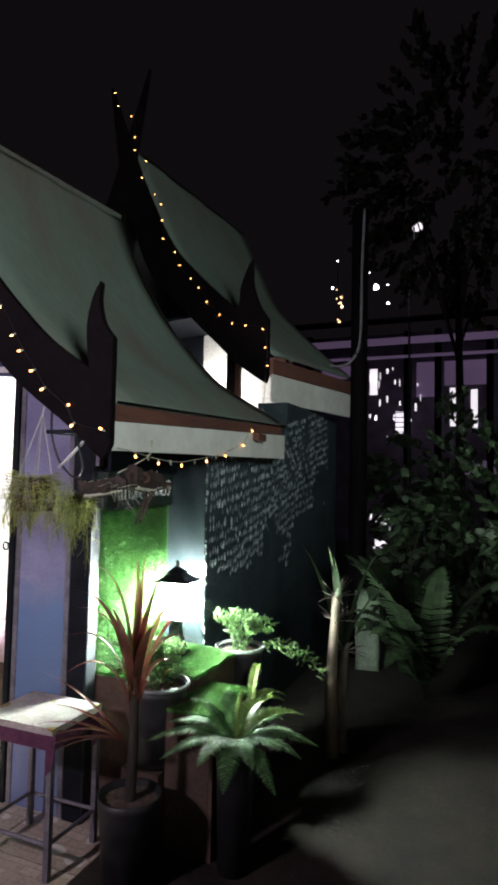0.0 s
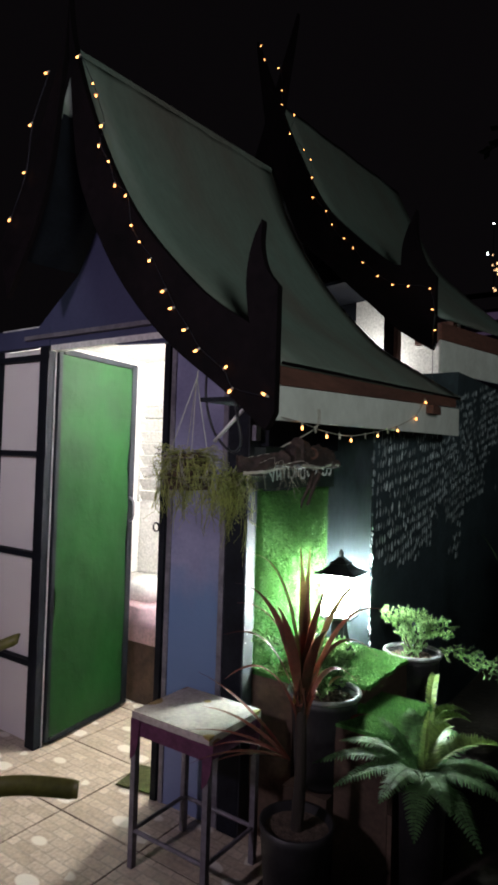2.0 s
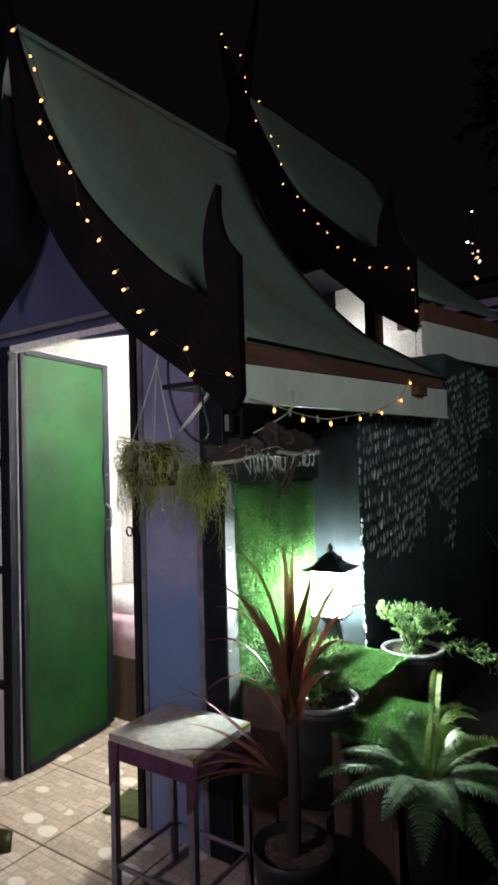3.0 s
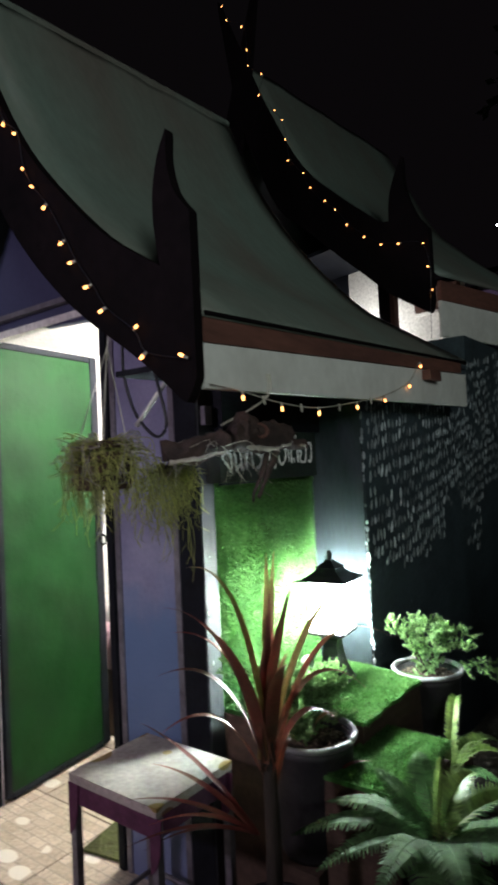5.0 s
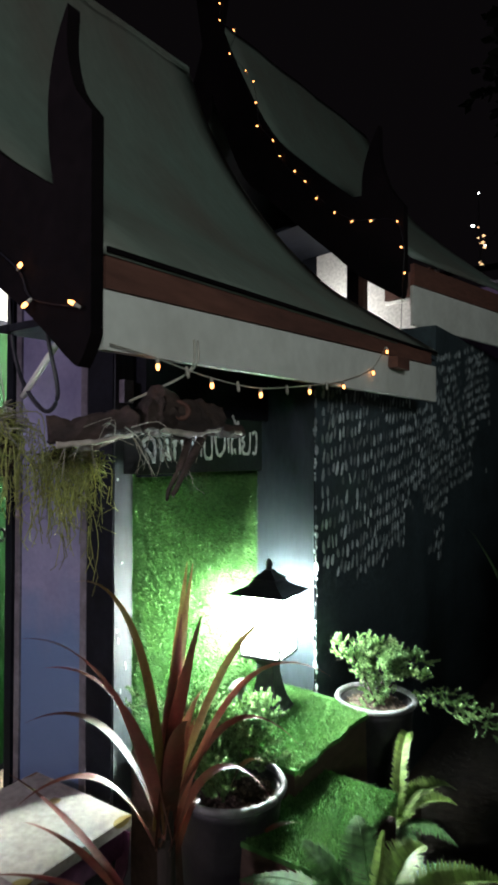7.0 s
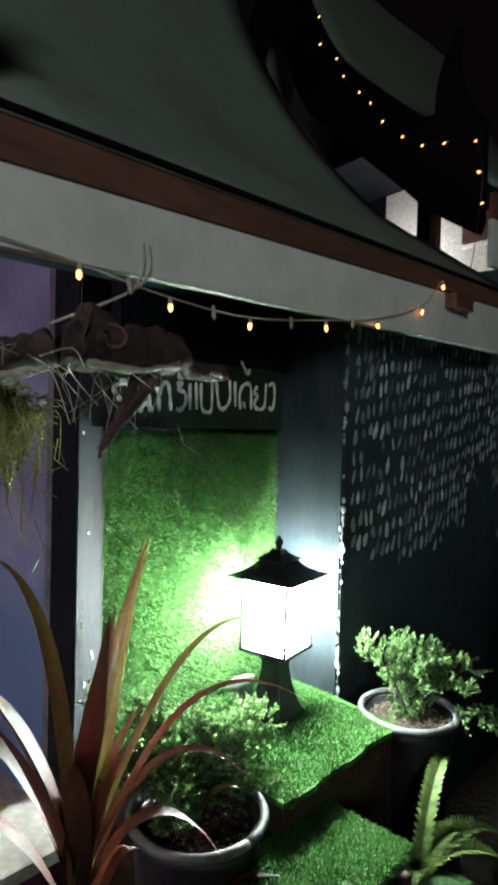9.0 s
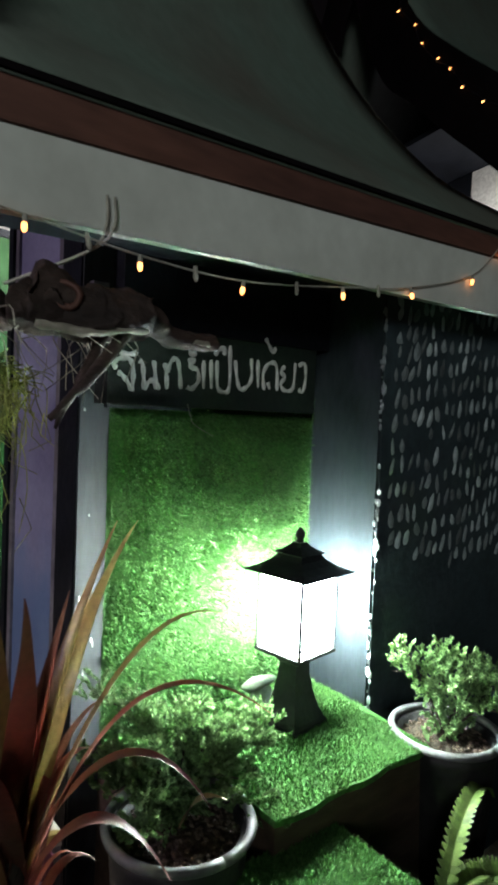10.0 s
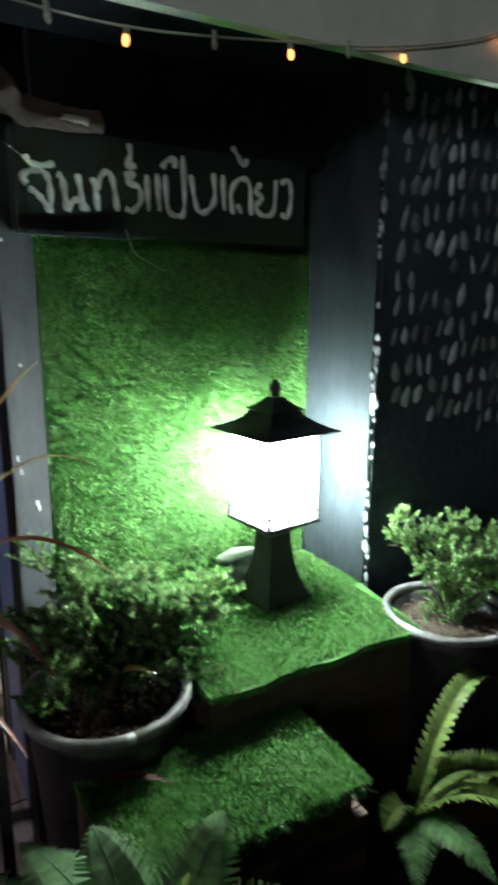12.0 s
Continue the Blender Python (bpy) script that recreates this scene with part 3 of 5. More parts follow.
# inside the hut: bed, louvred shutter on the back wall
bed = thing("bed", (-3.0, 3.25, 0), "low bed with pale pink bedding inside the hut", "bed")
part("bed_base", box(-3.58, -2.5, 3.08, 3.47, 0.0, 0.36), M_WOOD, bed, "dark wooden bed base", 0.01)
bm = box(-3.59, -2.48, 3.06, 3.475, 0.36, 0.56)
part("mattress", bm, M_PINK, bed, "pink bed cover", 0.05, True)
bm = box(-3.56, -3.2, 3.18, 3.46, 0.565, 0.68)
part("pillow", bm, M_WHITE, bed, "white pillow", 0.06, True)
shut = thing("louvre_shutter", (-3.3, 3.47, 1.2), "white louvred shutter on the inner wall", "shutter")
part("shutter_frame", box(-3.62, -3.58, 3.45, 3.478, 1.15, 2.05), M_WHITE, shut, bevel=0.003)
part("shutter_frame", box(-3.0, -2.96, 3.45, 3.478, 1.15, 2.05), M_WHITE, shut, bevel=0.003)
for k in range(11):
    part("slat", turned(box(-3.58, -3.0, -0.004, 0.004, -0.035, 0.035), Matrix.Translation((0, 3.455, 1.2 + k * 0.08)) @ Matrix.Rotation(0.5, 4, "X")), M_WHITE, shut)

# ---------- hut roof ----------
NEAR = [(-2.57, 1.985, 3.10), (-2.41, 1.985, 2.735), (-2.19, 1.985, 2.36), (-1.893, 1.985, 2.05), (-1.642, 1.985, 1.860), (-1.548, 1.985, 1.775)]
FAR = [(-2.575, 3.435, 3.20), (-2.42, 3.45, 2.83), (-2.2, 3.51, 2.45), (-1.92, 3.54, 2.12), (-1.72, 3.64, 1.97), (-1.552, 3.89, 1.845)]
roof = thing("roof_hut", (-2.57, 2.7, 1.8), "swept grey-green sheet roof with dark gable boards", "roof", kind="structure")
part("roof_slope", strip_surface(NEAR, FAR, 0.018), M_ROOF, roof, "grey-green curved roof sheet", smooth=True)
mirror = lambda pts: [(-5.14 - x, y, z) for x, y, z in pts]
part("roof_slope", strip_surface(mirror(NEAR[:3]), mirror(FAR[:3]), 0.018), M_ROOF, roof, smooth=True)
drop = lambda pts: [(x - 0.01, y + (0.01 if y < 2.5 else -0.01), z - 0.035) for x, y, z in pts]
# Dark sheets added below the slopes so their undersides read as shaded.
part("dark_underside", strip_surface(drop(NEAR), drop(FAR), 0.006), M_FRAME, roof, "dark sheet added to hold the shade under the roof")
part("dark_underside", strip_surface(drop(mirror(NEAR[:3])), drop(mirror(FAR[:3])), 0.006), M_FRAME, roof)
part("ridge_cap", tube([(-2.57, 1.99, 3.10), (-2.575, 3.43, 3.20)], 0.014), M_ROOF, roof)


part("fascia", slab([(1.992, 1.590), (3.875, 1.632), (3.875, 1.782), (1.992, 1.697)], -1.577, -1.556), M_FASCIA, roof, "white fascia board")
part("roof_edge", slab([(1.99, 1.762), (3.86, 1.834), (3.86, 1.842), (1.99, 1.772)], -1.575, -1.543), M_BARGE, roof, "dark roof edge strip")
part("fascia_upper", slab([(1.992, 1.699), (3.80, 1.784), (3.80, 1.832), (1.992, 1.760)], -1.572, -1.551), M_BROWN, roof, "red-brown upper fascia strip")
# Soffit takes the near-black colour to deepen the shade below the eave.
part("soffit", slab([(2.0, 1.655), (3.85, 1.69), (3.85, 1.705), (2.0, 1.67)], -1.876, -1.579), M_FRAME, roof, "soffit boards coloured dark for under-eave shade")
part("far_closure", prism([(-1.56, 0, 1.66), (-1.56, 0, 1.83), (-1.75, 0, 1.96), (-1.93, 0, 2.1), (-1.93, 0, 1.66)], (0, 3.50, 0), (0, 3.52, 0)), M_BROWN, roof)


def barge_board(upper, horn, lower, y0, y1, m=None):
    """Gable board with its upturned horn, from (x, z) outlines."""
    up = smooth_line([(x, 0, z) for x, z in upper], 5)
    ho = smooth_line([(x, 0, z) for x, z in horn[0]], 4) + smooth_line([(x, 0, z) for x, z in horn[1]], 4)[1:]
    lo = smooth_line([(x, 0, z) for x, z in lower], 5)
    bm = prism(up + ho + lo, (0, y0, 0), (0, y1, 0))
    return turned(bm, m) if m else bm


UP1 = [(-2.60, 3.33), (-2.553, 3.105), (-2.407, 2.742), (-2.188, 2.37), (-1.893, 2.06), (-1.72, 1.935)]
HORN1 = ([(-1.650, 1.893), (-1.662, 1.955), (-1.668, 2.03), (-1.662, 2.10), (-1.643, 2.165), (-1.615, 2.216)], [(-1.612, 2.21), (-1.616, 2.14), (-1.595, 2.06), (-1.549, 2.0)])
LOW1 = [(-1.548, 1.612), (-1.575, 1.565), (-1.60, 1.568), (-1.727, 1.672), (-2.017, 1.88), (-2.257, 2.132), (-2.433, 2.418), (-2.521, 2.658), (-2.585, 3.10)]
part("barge_board", barge_board(UP1, HORN1, LOW1, 1.955, 1.983), M_BARGE, roof, "near-black curved gable board with upturned horn")
flip = lambda pts: [(-5.2 - x, z) for x, z in pts]
part("barge_board", prism(smooth_line([(x, 0, z) for x, z in flip(UP1[:4])], 5) + smooth_line([(x, 0, z) for x, z in flip(LOW1[5:])], 5), (0, 1.957, 0), (0, 1.981, 0)), M_BARGE, roof)

# ---------- neighbouring hut, turned a little ----------
H2 = Matrix.Translation((-1.80, 4.27, 0)) @ Matrix.Rotation(radians(-13.4), 4, "Z")
hut = thing("neighbour_hut", (-3.0, 5.2, 0), "larger neighbouring hut with swept roof and lit interior", "hut")
N2 = [(-1.56, 0.0, 4.45), (-1.29, 0.0, 3.92), (-0.99, 0.0, 3.4), (-0.67, 0.0, 3.06), (-0.33, 0.0, 2.74), (0.0, 0.0, 2.42)]
F2 = [(-1.56, 1.7, 4.22), (-1.29, 1.62, 3.76), (-0.99, 1.52, 3.28), (-0.67, 1.44, 2.97), (-0.33, 1.36, 2.68), (0.0, 1.28, 2.42)]
part("roof_slope", turned(strip_surface(N2, F2, 0.02), H2), M_ROOF, hut, "grey-green curved roof sheet", smooth=True)
mirror2 = lambda pts: [(-3.12 - x, y, z) for x, y, z in pts]
part("roof_slope", turned(strip_surface(mirror2(N2), mirror2(F2), 0.02), H2), M_ROOF, hut, smooth=True)
part("fascia", turned(box(-0.012, 0.01, 0.0, 1.24, 2.06, 2.26), H2), M_FASCIA, hut, "white fascia board", 0.003)
part("fascia_upper", turned(box(-0.008, 0.014, 0.0, 1.22, 2.263, 2.37), H2), M_BROWN, hut, "red-brown upper fascia strip")
UP2 = [(-1.80, 5.05), (-1.49, 4.36), (-1.29, 3.94), (-0.99, 3.42), (-0.67, 3.09), (-0.34, 2.80)]
HORN2 = ([(-0.28, 2.79), (-0.27, 2.92), (-0.23, 3.03), (-0.17, 3.13)], [(-0.165, 3.12), (-0.16, 2.95), (-0.10, 2.78), (-0.015, 2.66)])
LOW2 = [(-0.012, 2.25), (-0.03, 2.20), (-0.06, 2.21), (-0.278, 2.350), (-0.384, 2.440), (-0.50, 2.545), (-0.68, 2.70), (-0.95, 2.95), (-1.22, 3.2), (-1.45, 3.65), (-1.62, 4.1), (-1.79, 4.95)]
part("barge_board", turned(barge_board(UP2, HORN2, LOW2, -0.045, -0.012), H2), M_BARGE, hut, "near-black curved gable board with upturned horn")
part("barge_board", turned(barge_board([(-3.12 - x, z) for x, z in UP2], tuple([(-3.12 - x, z) for x, z in p] for p in HORN2), [(-3.12 - x, z) for x, z in LOW2], -0.043, -0.014), H2), M_BARGE, hut)
part("dark_post", turned(box(-0.64, -0.548, 0.28, 0.33, -0.1, 2.66), H2), M_BARGE, hut, "dark timber post")
part("post", turned(box(-0.545, -0.510, 0.27, 0.32, -0.1, 2.66), H2), M_BROWN, hut, "red-brown timber post", 0.004)
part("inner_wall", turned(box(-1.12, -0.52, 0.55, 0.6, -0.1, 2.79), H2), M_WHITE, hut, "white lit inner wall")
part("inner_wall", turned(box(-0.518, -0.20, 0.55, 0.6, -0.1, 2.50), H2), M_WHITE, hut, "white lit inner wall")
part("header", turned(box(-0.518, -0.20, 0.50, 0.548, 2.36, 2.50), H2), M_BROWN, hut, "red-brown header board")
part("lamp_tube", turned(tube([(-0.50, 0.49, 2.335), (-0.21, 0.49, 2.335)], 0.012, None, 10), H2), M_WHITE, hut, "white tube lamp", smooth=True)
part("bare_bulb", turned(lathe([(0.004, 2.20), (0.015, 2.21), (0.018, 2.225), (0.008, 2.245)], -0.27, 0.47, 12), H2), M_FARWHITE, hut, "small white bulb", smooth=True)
# Dark sheet added over the porch lamp so the roof underside stays unlit.
part("lining", turned(box(-2.5, -0.70, 0.03, 0.62, 2.795, 2.82), H2), M_FRAME, hut, "dark sheet added to block lamp light from the roof")
# Rest of the inner wall is near-black, to end the lit stretch here.
part("inner_wall", turned(box(-2.6, -1.125, 0.55, 0.6, -0.1, 2.79), H2), M_FRAME, hut, "near-black wall added where the lit wall stops")
lamp("neighbour_light", "POINT", H2 @ pose(-0.9, 0.3, 2.2), 9, (1.0, 0.97, 0.93), 0.05)

# ---------- turf, platform, steps ----------
turf_wall = thing("artificial_grass", (-1.93, 2.72, 0.63), "bright green artificial turf panel fixed to the wall", "artificial grass")
part("backing", box(-1.936, -1.928, 2.440, 3.044, 0.63, 1.40), M_TURF, turf_wall)
bm = bmesh.new()
turf(-1.928, 2.442, 0.635, (0, 0.600, 0), (0, 0, 0.76), (1, 0, -0.25), 60000, bm, 0.011)
part("turf_fibre", bm, M_BLADE, turf_wall, kind="stuff")

plat = thing("turf_platform", (-1.68, 2.75, -0.05), "wooden platform box covered with green artificial turf", "platform")
part("box_body", box(-1.932, -1.50, 2.572, 3.045, -0.06, 0.612), M_WOOD, plat, "brown plank box", 0.004)
part("box_wing", box(-1.932, -1.735, 2.44, 2.57, -0.06, 0.612), M_WOOD, plat, "brown plank box", 0.004)
bm = bmesh.new()
edge = [(-1.735, 2.57), (-1.735, 2.445), (-1.927, 2.445), (-1.927, 3.046), (-1.70, 3.046)] + [(-1.492 + 0.006 * math.sin(k * 1.7), 3.02 - k * 0.045) for k in range(11)]
bm = prism([(x, y, 0.613) for x, y in edge], (0, 0, 0), (0, 0, 0.013))
part("turf_sheet", bm, M_TURF, plat)
bm = bmesh.new()
turf(-1.926, 2.572, 0.626, (0.434, 0, 0), (0, 0.448, 0), (0, 0, 1), 26000, bm, 0.008)
turf(-1.926, 2.445, 0.626, (0.19, 0, 0), (0, 0.127, 0), (0, 0, 1), 3600, bm, 0.008)
turf(-1.926, 3.02, 0.626, (0.224, 0, 0), (0, 0.026, 0), (0, 0, 1), 600, bm, 0.008)
part("turf_fibre", bm, M_BLADE, plat, kind="stuff")

step = thing("turf_step", (-1.41, 2.57, -0.05), "plank step box covered with green artificial turf", "step")
for k, (z0, z1) in enumerate(((-0.06, 0.12), (0.124, 0.31), (0.314, 0.5))):
    part("plank", box(-1.318, -1.302, 2.36, 2.575, z0, z1), M_WOOD, step, bevel=0.003)
    part("plank", box(-1.318, -1.302, 2.58, 2.730, z0, z1), M_WOOD, step, bevel=0.003)
    part("plank", box(-1.515, -1.32, 2.714, 2.730, z0, z1), M_WOOD, step, bevel=0.003)
part("core", box(-1.515, -1.32, 2.36, 2.712, -0.06, 0.545), M_WOOD, step)
part("turf_sheet", box(-1.518, -1.300, 2.357, 2.732, 0.546, 0.558), M_TURF, step, bevel=0.004)
bm = bmesh.new()
turf(-1.518, 2.357, 0.558, (0.22, 0, 0), (0, 0.375, 0), (0, 0, 1), 13000, bm, 0.008)
turf(-1.300, 2.357, 0.540, (0, 0.375, 0), (0, 0, 0.018), (1, 0, -0.3), 700, bm, 0.009)
part("turf_fibre", bm, M_BLADE, step, kind="stuff")

# ---------- lantern ----------
LX, LY, TURN = -1.747, 2.842, 7.3
lan = thing("garden_lantern", (LX, LY, 0.626), "black square pillar lantern, lit, on green turf", "lantern")
part("foot", square_stack([(0.058, 0.626), (0.058, 0.636), (0.051, 0.646), (0.042, 0.668), (0.032, 0.705), (0.026, 0.745), (0.025, 0.77), (0.034, 0.785), (0.052, 0.793)], LX, LY, TURN), M_BLACK, lan, "black flared pedestal", 0.0015)
part("tray", square_stack([(0.06, 0.793), (0.0675, 0.797), (0.0675, 0.805), (0.06, 0.807)], LX, LY, TURN), M_BLACK, lan)
c7, s7 = math.cos(radians(TURN)), math.sin(radians(TURN))
LT = Matrix.Translation((LX, LY, 0)) @ Matrix.Rotation(radians(TURN), 4, "Z")
for k in range(4):
    q = LT @ Matrix.Rotation(k * math.pi / 2, 4, "Z")
    part("pane", turned(box(-0.058, 0.058, 0.0595, 0.0615, 0.810, 0.978), q), M_LANTERN, lan, "glowing white pane")
    part("corner_bar", turned(box(0.0603, 0.0662, 0.0603, 0.0662, 0.805, 0.983), q), M_BLACK, lan)
    part("bottom_rail", turned(box(-0.0590, 0.0590, 0.0625, 0.0665, 0.822, 0.8275), q), M_BLACK, lan)
    for x in (-0.035, -0.012, 0.012, 0.035):
        part("short_bar", turned(box(x - 0.0014, x + 0.0014, 0.0620, 0.0650, 0.807, 0.8215), q), M_BLACK, lan)
part("cap", square_stack([(0.064, 0.981), (0.092, 0.984), (0.094, 0.987), (0.078, 0.993), (0.060, 1.002), (0.044, 1.014), (0.036, 1.025)], LX, LY, TURN), M_BLACK, lan, "black swept pyramid cap", 0.0008)
part("upper_cap", square_stack([(0.032, 1.025), (0.041, 1.0265), (0.042, 1.029), (0.030, 1.035), (0.019, 1.043), (0.012, 1.052)], LX, LY, TURN), M_BLACK, lan)
part("finial", lathe([(0.007, 1.05), (0.010, 1.055), (0.007, 1.059), (0.012, 1.067), (0.010, 1.075), (0.003, 1.086)], LX, LY, 14), M_BLACK, lan, smooth=True)

bm = bmesh.new()
for c, half in (((-1.838, 2.812, 0.692), (0.018, 0.058, 0.0145)), ((-1.838, 2.822, 0.655), (0.018, 0.036, 0.030))):
    bmesh.ops.create_icosphere(bm, subdivisions=3, radius=1, matrix=Matrix.Translation(c) @ Matrix.Rotation(0.1, 4, "Z") @ Matrix.Diagonal((*half, 1)))
for v in bm.verts:
    v.co += 0.005 * noise.noise_vector(v.co * 30)
solid("garden_stone", bm, M_STONE, (-1.832, 2.80, 0.63), "pale rounded stone resting on the turf", "stone", smooth=True)

# ---------- sign ----------
sign = thing("name_sign", (-1.865, 2.69, 1.42), "black-green board with white hand-brushed lettering", "sign")
part("board", box(-1.9235, -1.866, 2.402, 2.985, 1.352, 1.515), M_BOARD, sign, bevel=0.002)
# Lower lip is paler than the board, for lantern light from below.
part("lower_lip", box(-1.876, -1.858, 2.400, 2.60, 1.344, 1.351), M_GREYBOARD, sign, "grey strip put in for the lit lower edge")
LETTERS = [
    [[(56, 224), (46, 212), (60, 198), (86, 197), (98, 215), (101, 250), (98, 288)], [(98, 286), (86, 262), (72, 244), (58, 234)]],
    [[(55, 163), (64, 180), (88, 186), (112, 182)]],
    [[(116, 203), (126, 214), (130, 250), (132, 284)], [(132, 284), (146, 262), (160, 262), (176, 284)], [(157, 204), (162, 240), (164, 284)]],
    [[(188, 212), (194, 240), (197, 284)], [(196, 238), (208, 206), (224, 202), (232, 230), (238, 284)]],
    [[(256, 208), (276, 202), (262, 222), (286, 232), (290, 262), (270, 284), (256, 278)]],
    [[(268, 140), (270, 166), (262, 188), (282, 186)]],
    [[(304, 206), (307, 284)]], [[(327, 204), (331, 284)]],
    [[(346, 206), (350, 278), (372, 294), (388, 278), (386, 166)]],
    [[(338, 192), (352, 176), (370, 174), (366, 192)]],
    [[(404, 206), (412, 258), (424, 286), (446, 280), (460, 254), (457, 202)]],
    [[(479, 206), (483, 282)]],
    [[(504, 290), (499, 244), (518, 216), (544, 224), (549, 292)], [(515, 268), (524, 288)]],
    [[(502, 146), (516, 166), (530, 186), (539, 172)]],
    [[(574, 224), (560, 240), (576, 254), (561, 274), (578, 292), (606, 284), (611, 216)]],
    [[(622, 224), (645, 218), (651, 258), (642, 296), (626, 288)]],
]


def on_board(u, v):
    fx, fy = u / 1.2528 - 37, 150 + v / 1.2528
    y = 2.413 + 0.001035 * fx + 1.6e-7 * fx * fx
    z = 1.377 + 0.000058 * fx + (380 + 0.017 * fx - fy) * (0.00091 + 4.8e-7 * fx)
    return Vector((-1.8645, y, z))


def brush(strokes, width=0.0058):
    bm = bmesh.new()
    for s in strokes:
        line = smooth_line([on_board(u, v) for u, v in s], 5)
        rows = []
        for i, p in enumerate(line):
            d = (line[min(i + 1, len(line) - 1)] - line[max(i - 1, 0)]).normalized()
            n = Vector((0, -d.z, d.y)) * width * (0.85 + 0.2 * math.sin(i * 1.1)) * (0.7 if i in (0, len(line) - 1) else 1)
            rows.append([bm.verts.new(p + n), bm.verts.new(p + Vector((0.0015, 0, 0))), bm.verts.new(p - n)])
        for a, b in zip(rows, rows[1:]):
            bm.faces.new((a[0], a[1], b[1], b[0]))
            bm.faces.new((a[1], a[2], b[2], b[1]))
    return bm


part("loose_thread", tube(smooth_line([(-1.852, 2.585, 1.36), (-1.845, 2.59, 1.335), (-1.85, 2.605, 1.315), (-1.855, 2.66, 1.29)], 5), 0.0007, None, 3), M_WIRE, sign, "pale loose thread")
for strokes in LETTERS:
    part("letter", brush(strokes), M_LETTER, sign)

# ---------- pots and plants ----------
def pot(name, cx, cy, top, r, bottom, label):
    p = thing(name, (cx, cy, bottom), label, "potted plant", "pots by the platform")
    part("pot", lathe([(r * 0.72, bottom), (r * 0.8, bottom + 0.02), (r * 0.95, top - 0.04), (r * 0.96, top - 0.012), (r * 0.86, top - 0.014), (r * 0.84, top - 0.04)], cx, cy, 36), M_POT, p, "black plastic pot", smooth=True)
    rim = [(cx + r * math.cos(2 * math.pi * k / 40), cy + r * math.sin(2 * math.pi * k / 40), top - 0.006) for k in range(41)]
    part("rim", tube(rim, 0.009, None, 8), M_RIM, p, "scuffed grey rolled rim", smooth=True)
    bm = bmesh.new()
    for k in range(380):
        a, q = rnd.uniform(0, 6.28), r * 0.84 * math.sqrt(rnd.random())
        s = rnd.uniform(0.003, 0.0065)
        bmesh.ops.create_icosphere(bm, subdivisions=1, radius=s, matrix=Matrix.Translation((cx + q * math.cos(a), cy + q * math.sin(a), top - 0.035 + rnd.uniform(0, 0.008))) @ Matrix.Diagonal((1, rnd.uniform(0.6, 1), 0.7, 1)))
    lathe([(r * 0.84, top - 0.05), (r * 0.85, top - 0.034)], cx, cy, 24, bm)
    part("soil", bm, M_SOIL, p, "pebbly grey-brown soil", kind="stuff")
    return p


def bush(p, cx, cy, z, limbs, sprigs):
    """Spreading shrub: limbs arch from the foot to their tips (dx, dy, dz, bush), each set with tufts of scale-like leaves."""
    bm, wood = bmesh.new(), bmesh.new()
    for dx, dy, dz, thick in limbs:
        foot = Vector((cx + rnd.gauss(0, 0.012), cy + rnd.gauss(0, 0.012), z - 0.035))
        tip = Vector((cx + dx, cy + dy, z + dz))
        mid = foot.lerp(tip, 0.5) + Vector((0, 0, 0.03 + 0.25 * abs(dz)))
        line = smooth_line([foot, mid, tip], 5)
        tube(line, 0.0035, 0.0012, 5, wood)
        for k in range(int(sprigs * thick)):
            t = rnd.random() ** 0.7
            q = line[min(int(t * (len(line) - 1)), len(line) - 1)]
            way = (tip - foot).normalized() * 0.7 + Vector((rnd.gauss(0, 0.6), rnd.gauss(0, 0.6), rnd.gauss(0.3, 0.45)))
            q = q + Vector((rnd.gauss(0, 0.014), rnd.gauss(0, 0.014), rnd.gauss(0.004, 0.008)))
            sprig(bm, q, way, rnd.uniform(0.022, 0.040), rnd.uniform(0.007, 0.0115), 34)
    part("foliage", bm, M_JUNI, p, "tufted small scale-like green leaves", kind="stuff")
    part("stem", wood, M_BARK, p)


NEAR_LIMBS = [(-0.01, 0.225, 0.075, 1.2), (0.04, 0.185, 0.06, 1.2), (-0.06, 0.23, 0.06, 0.9), (-0.10, 0.10, 0.09, 1.0), (-0.16, 0.0, 0.10, 0.9), (-0.20, -0.07, 0.13, 0.7), (-0.08, -0.10, 0.06, 1.0),
              (0.0, -0.13, 0.05, 1.0), (0.05, -0.10, 0.03, 0.8), (-0.03, 0.05, 0.09, 1.2), (0.02, 0.09, 0.08, 1.2), (-0.07, -0.02, 0.10, 1.2), (-0.14, 0.13, 0.07, 0.8), (0.10, 0.15, -0.05, 0.9), (0.0, -0.05, 0.08, 1.0), (0.06, 0.10, 0.03, 0.9), (0.07, -0.12, 0.01, 0.9), (-0.12, -0.13, 0.04, 1.0), (-0.02, 0.15, 0.06, 1.1)]
FAR_LIMBS = [(-0.10, -0.09, 0.11, 1.2), (-0.05, 0.0, 0.13, 1.3), (0.0, 0.09, 0.12, 1.3), (0.08, 0.06, 0.10, 1.2), (0.12, 0.12, 0.09, 1.0), (0.05, -0.03, 0.09, 1.2), (-0.08, 0.10, 0.12, 1.0), (0.14, 0.02, 0.06, 0.9), (-0.14, -0.03, 0.14, 0.8), (0.02, 0.15, 0.08, 1.0)]
near_pot = pot("potted_shrub", -1.600, 2.437, 0.630, 0.128, 0.30, "small-leaved green shrub in a black pot with scuffed rim")
bush(near_pot, -1.640, 2.45, 0.64, NEAR_LIMBS, 58)
part("leaf", blade((-1.60, 2.44, 0.61), (-1.57, 2.45, 0.70), (-1.545, 2.50, 0.665), 0.012, n=8), M_CORDG, near_pot, "fallen yellowed leaf", smooth=True)
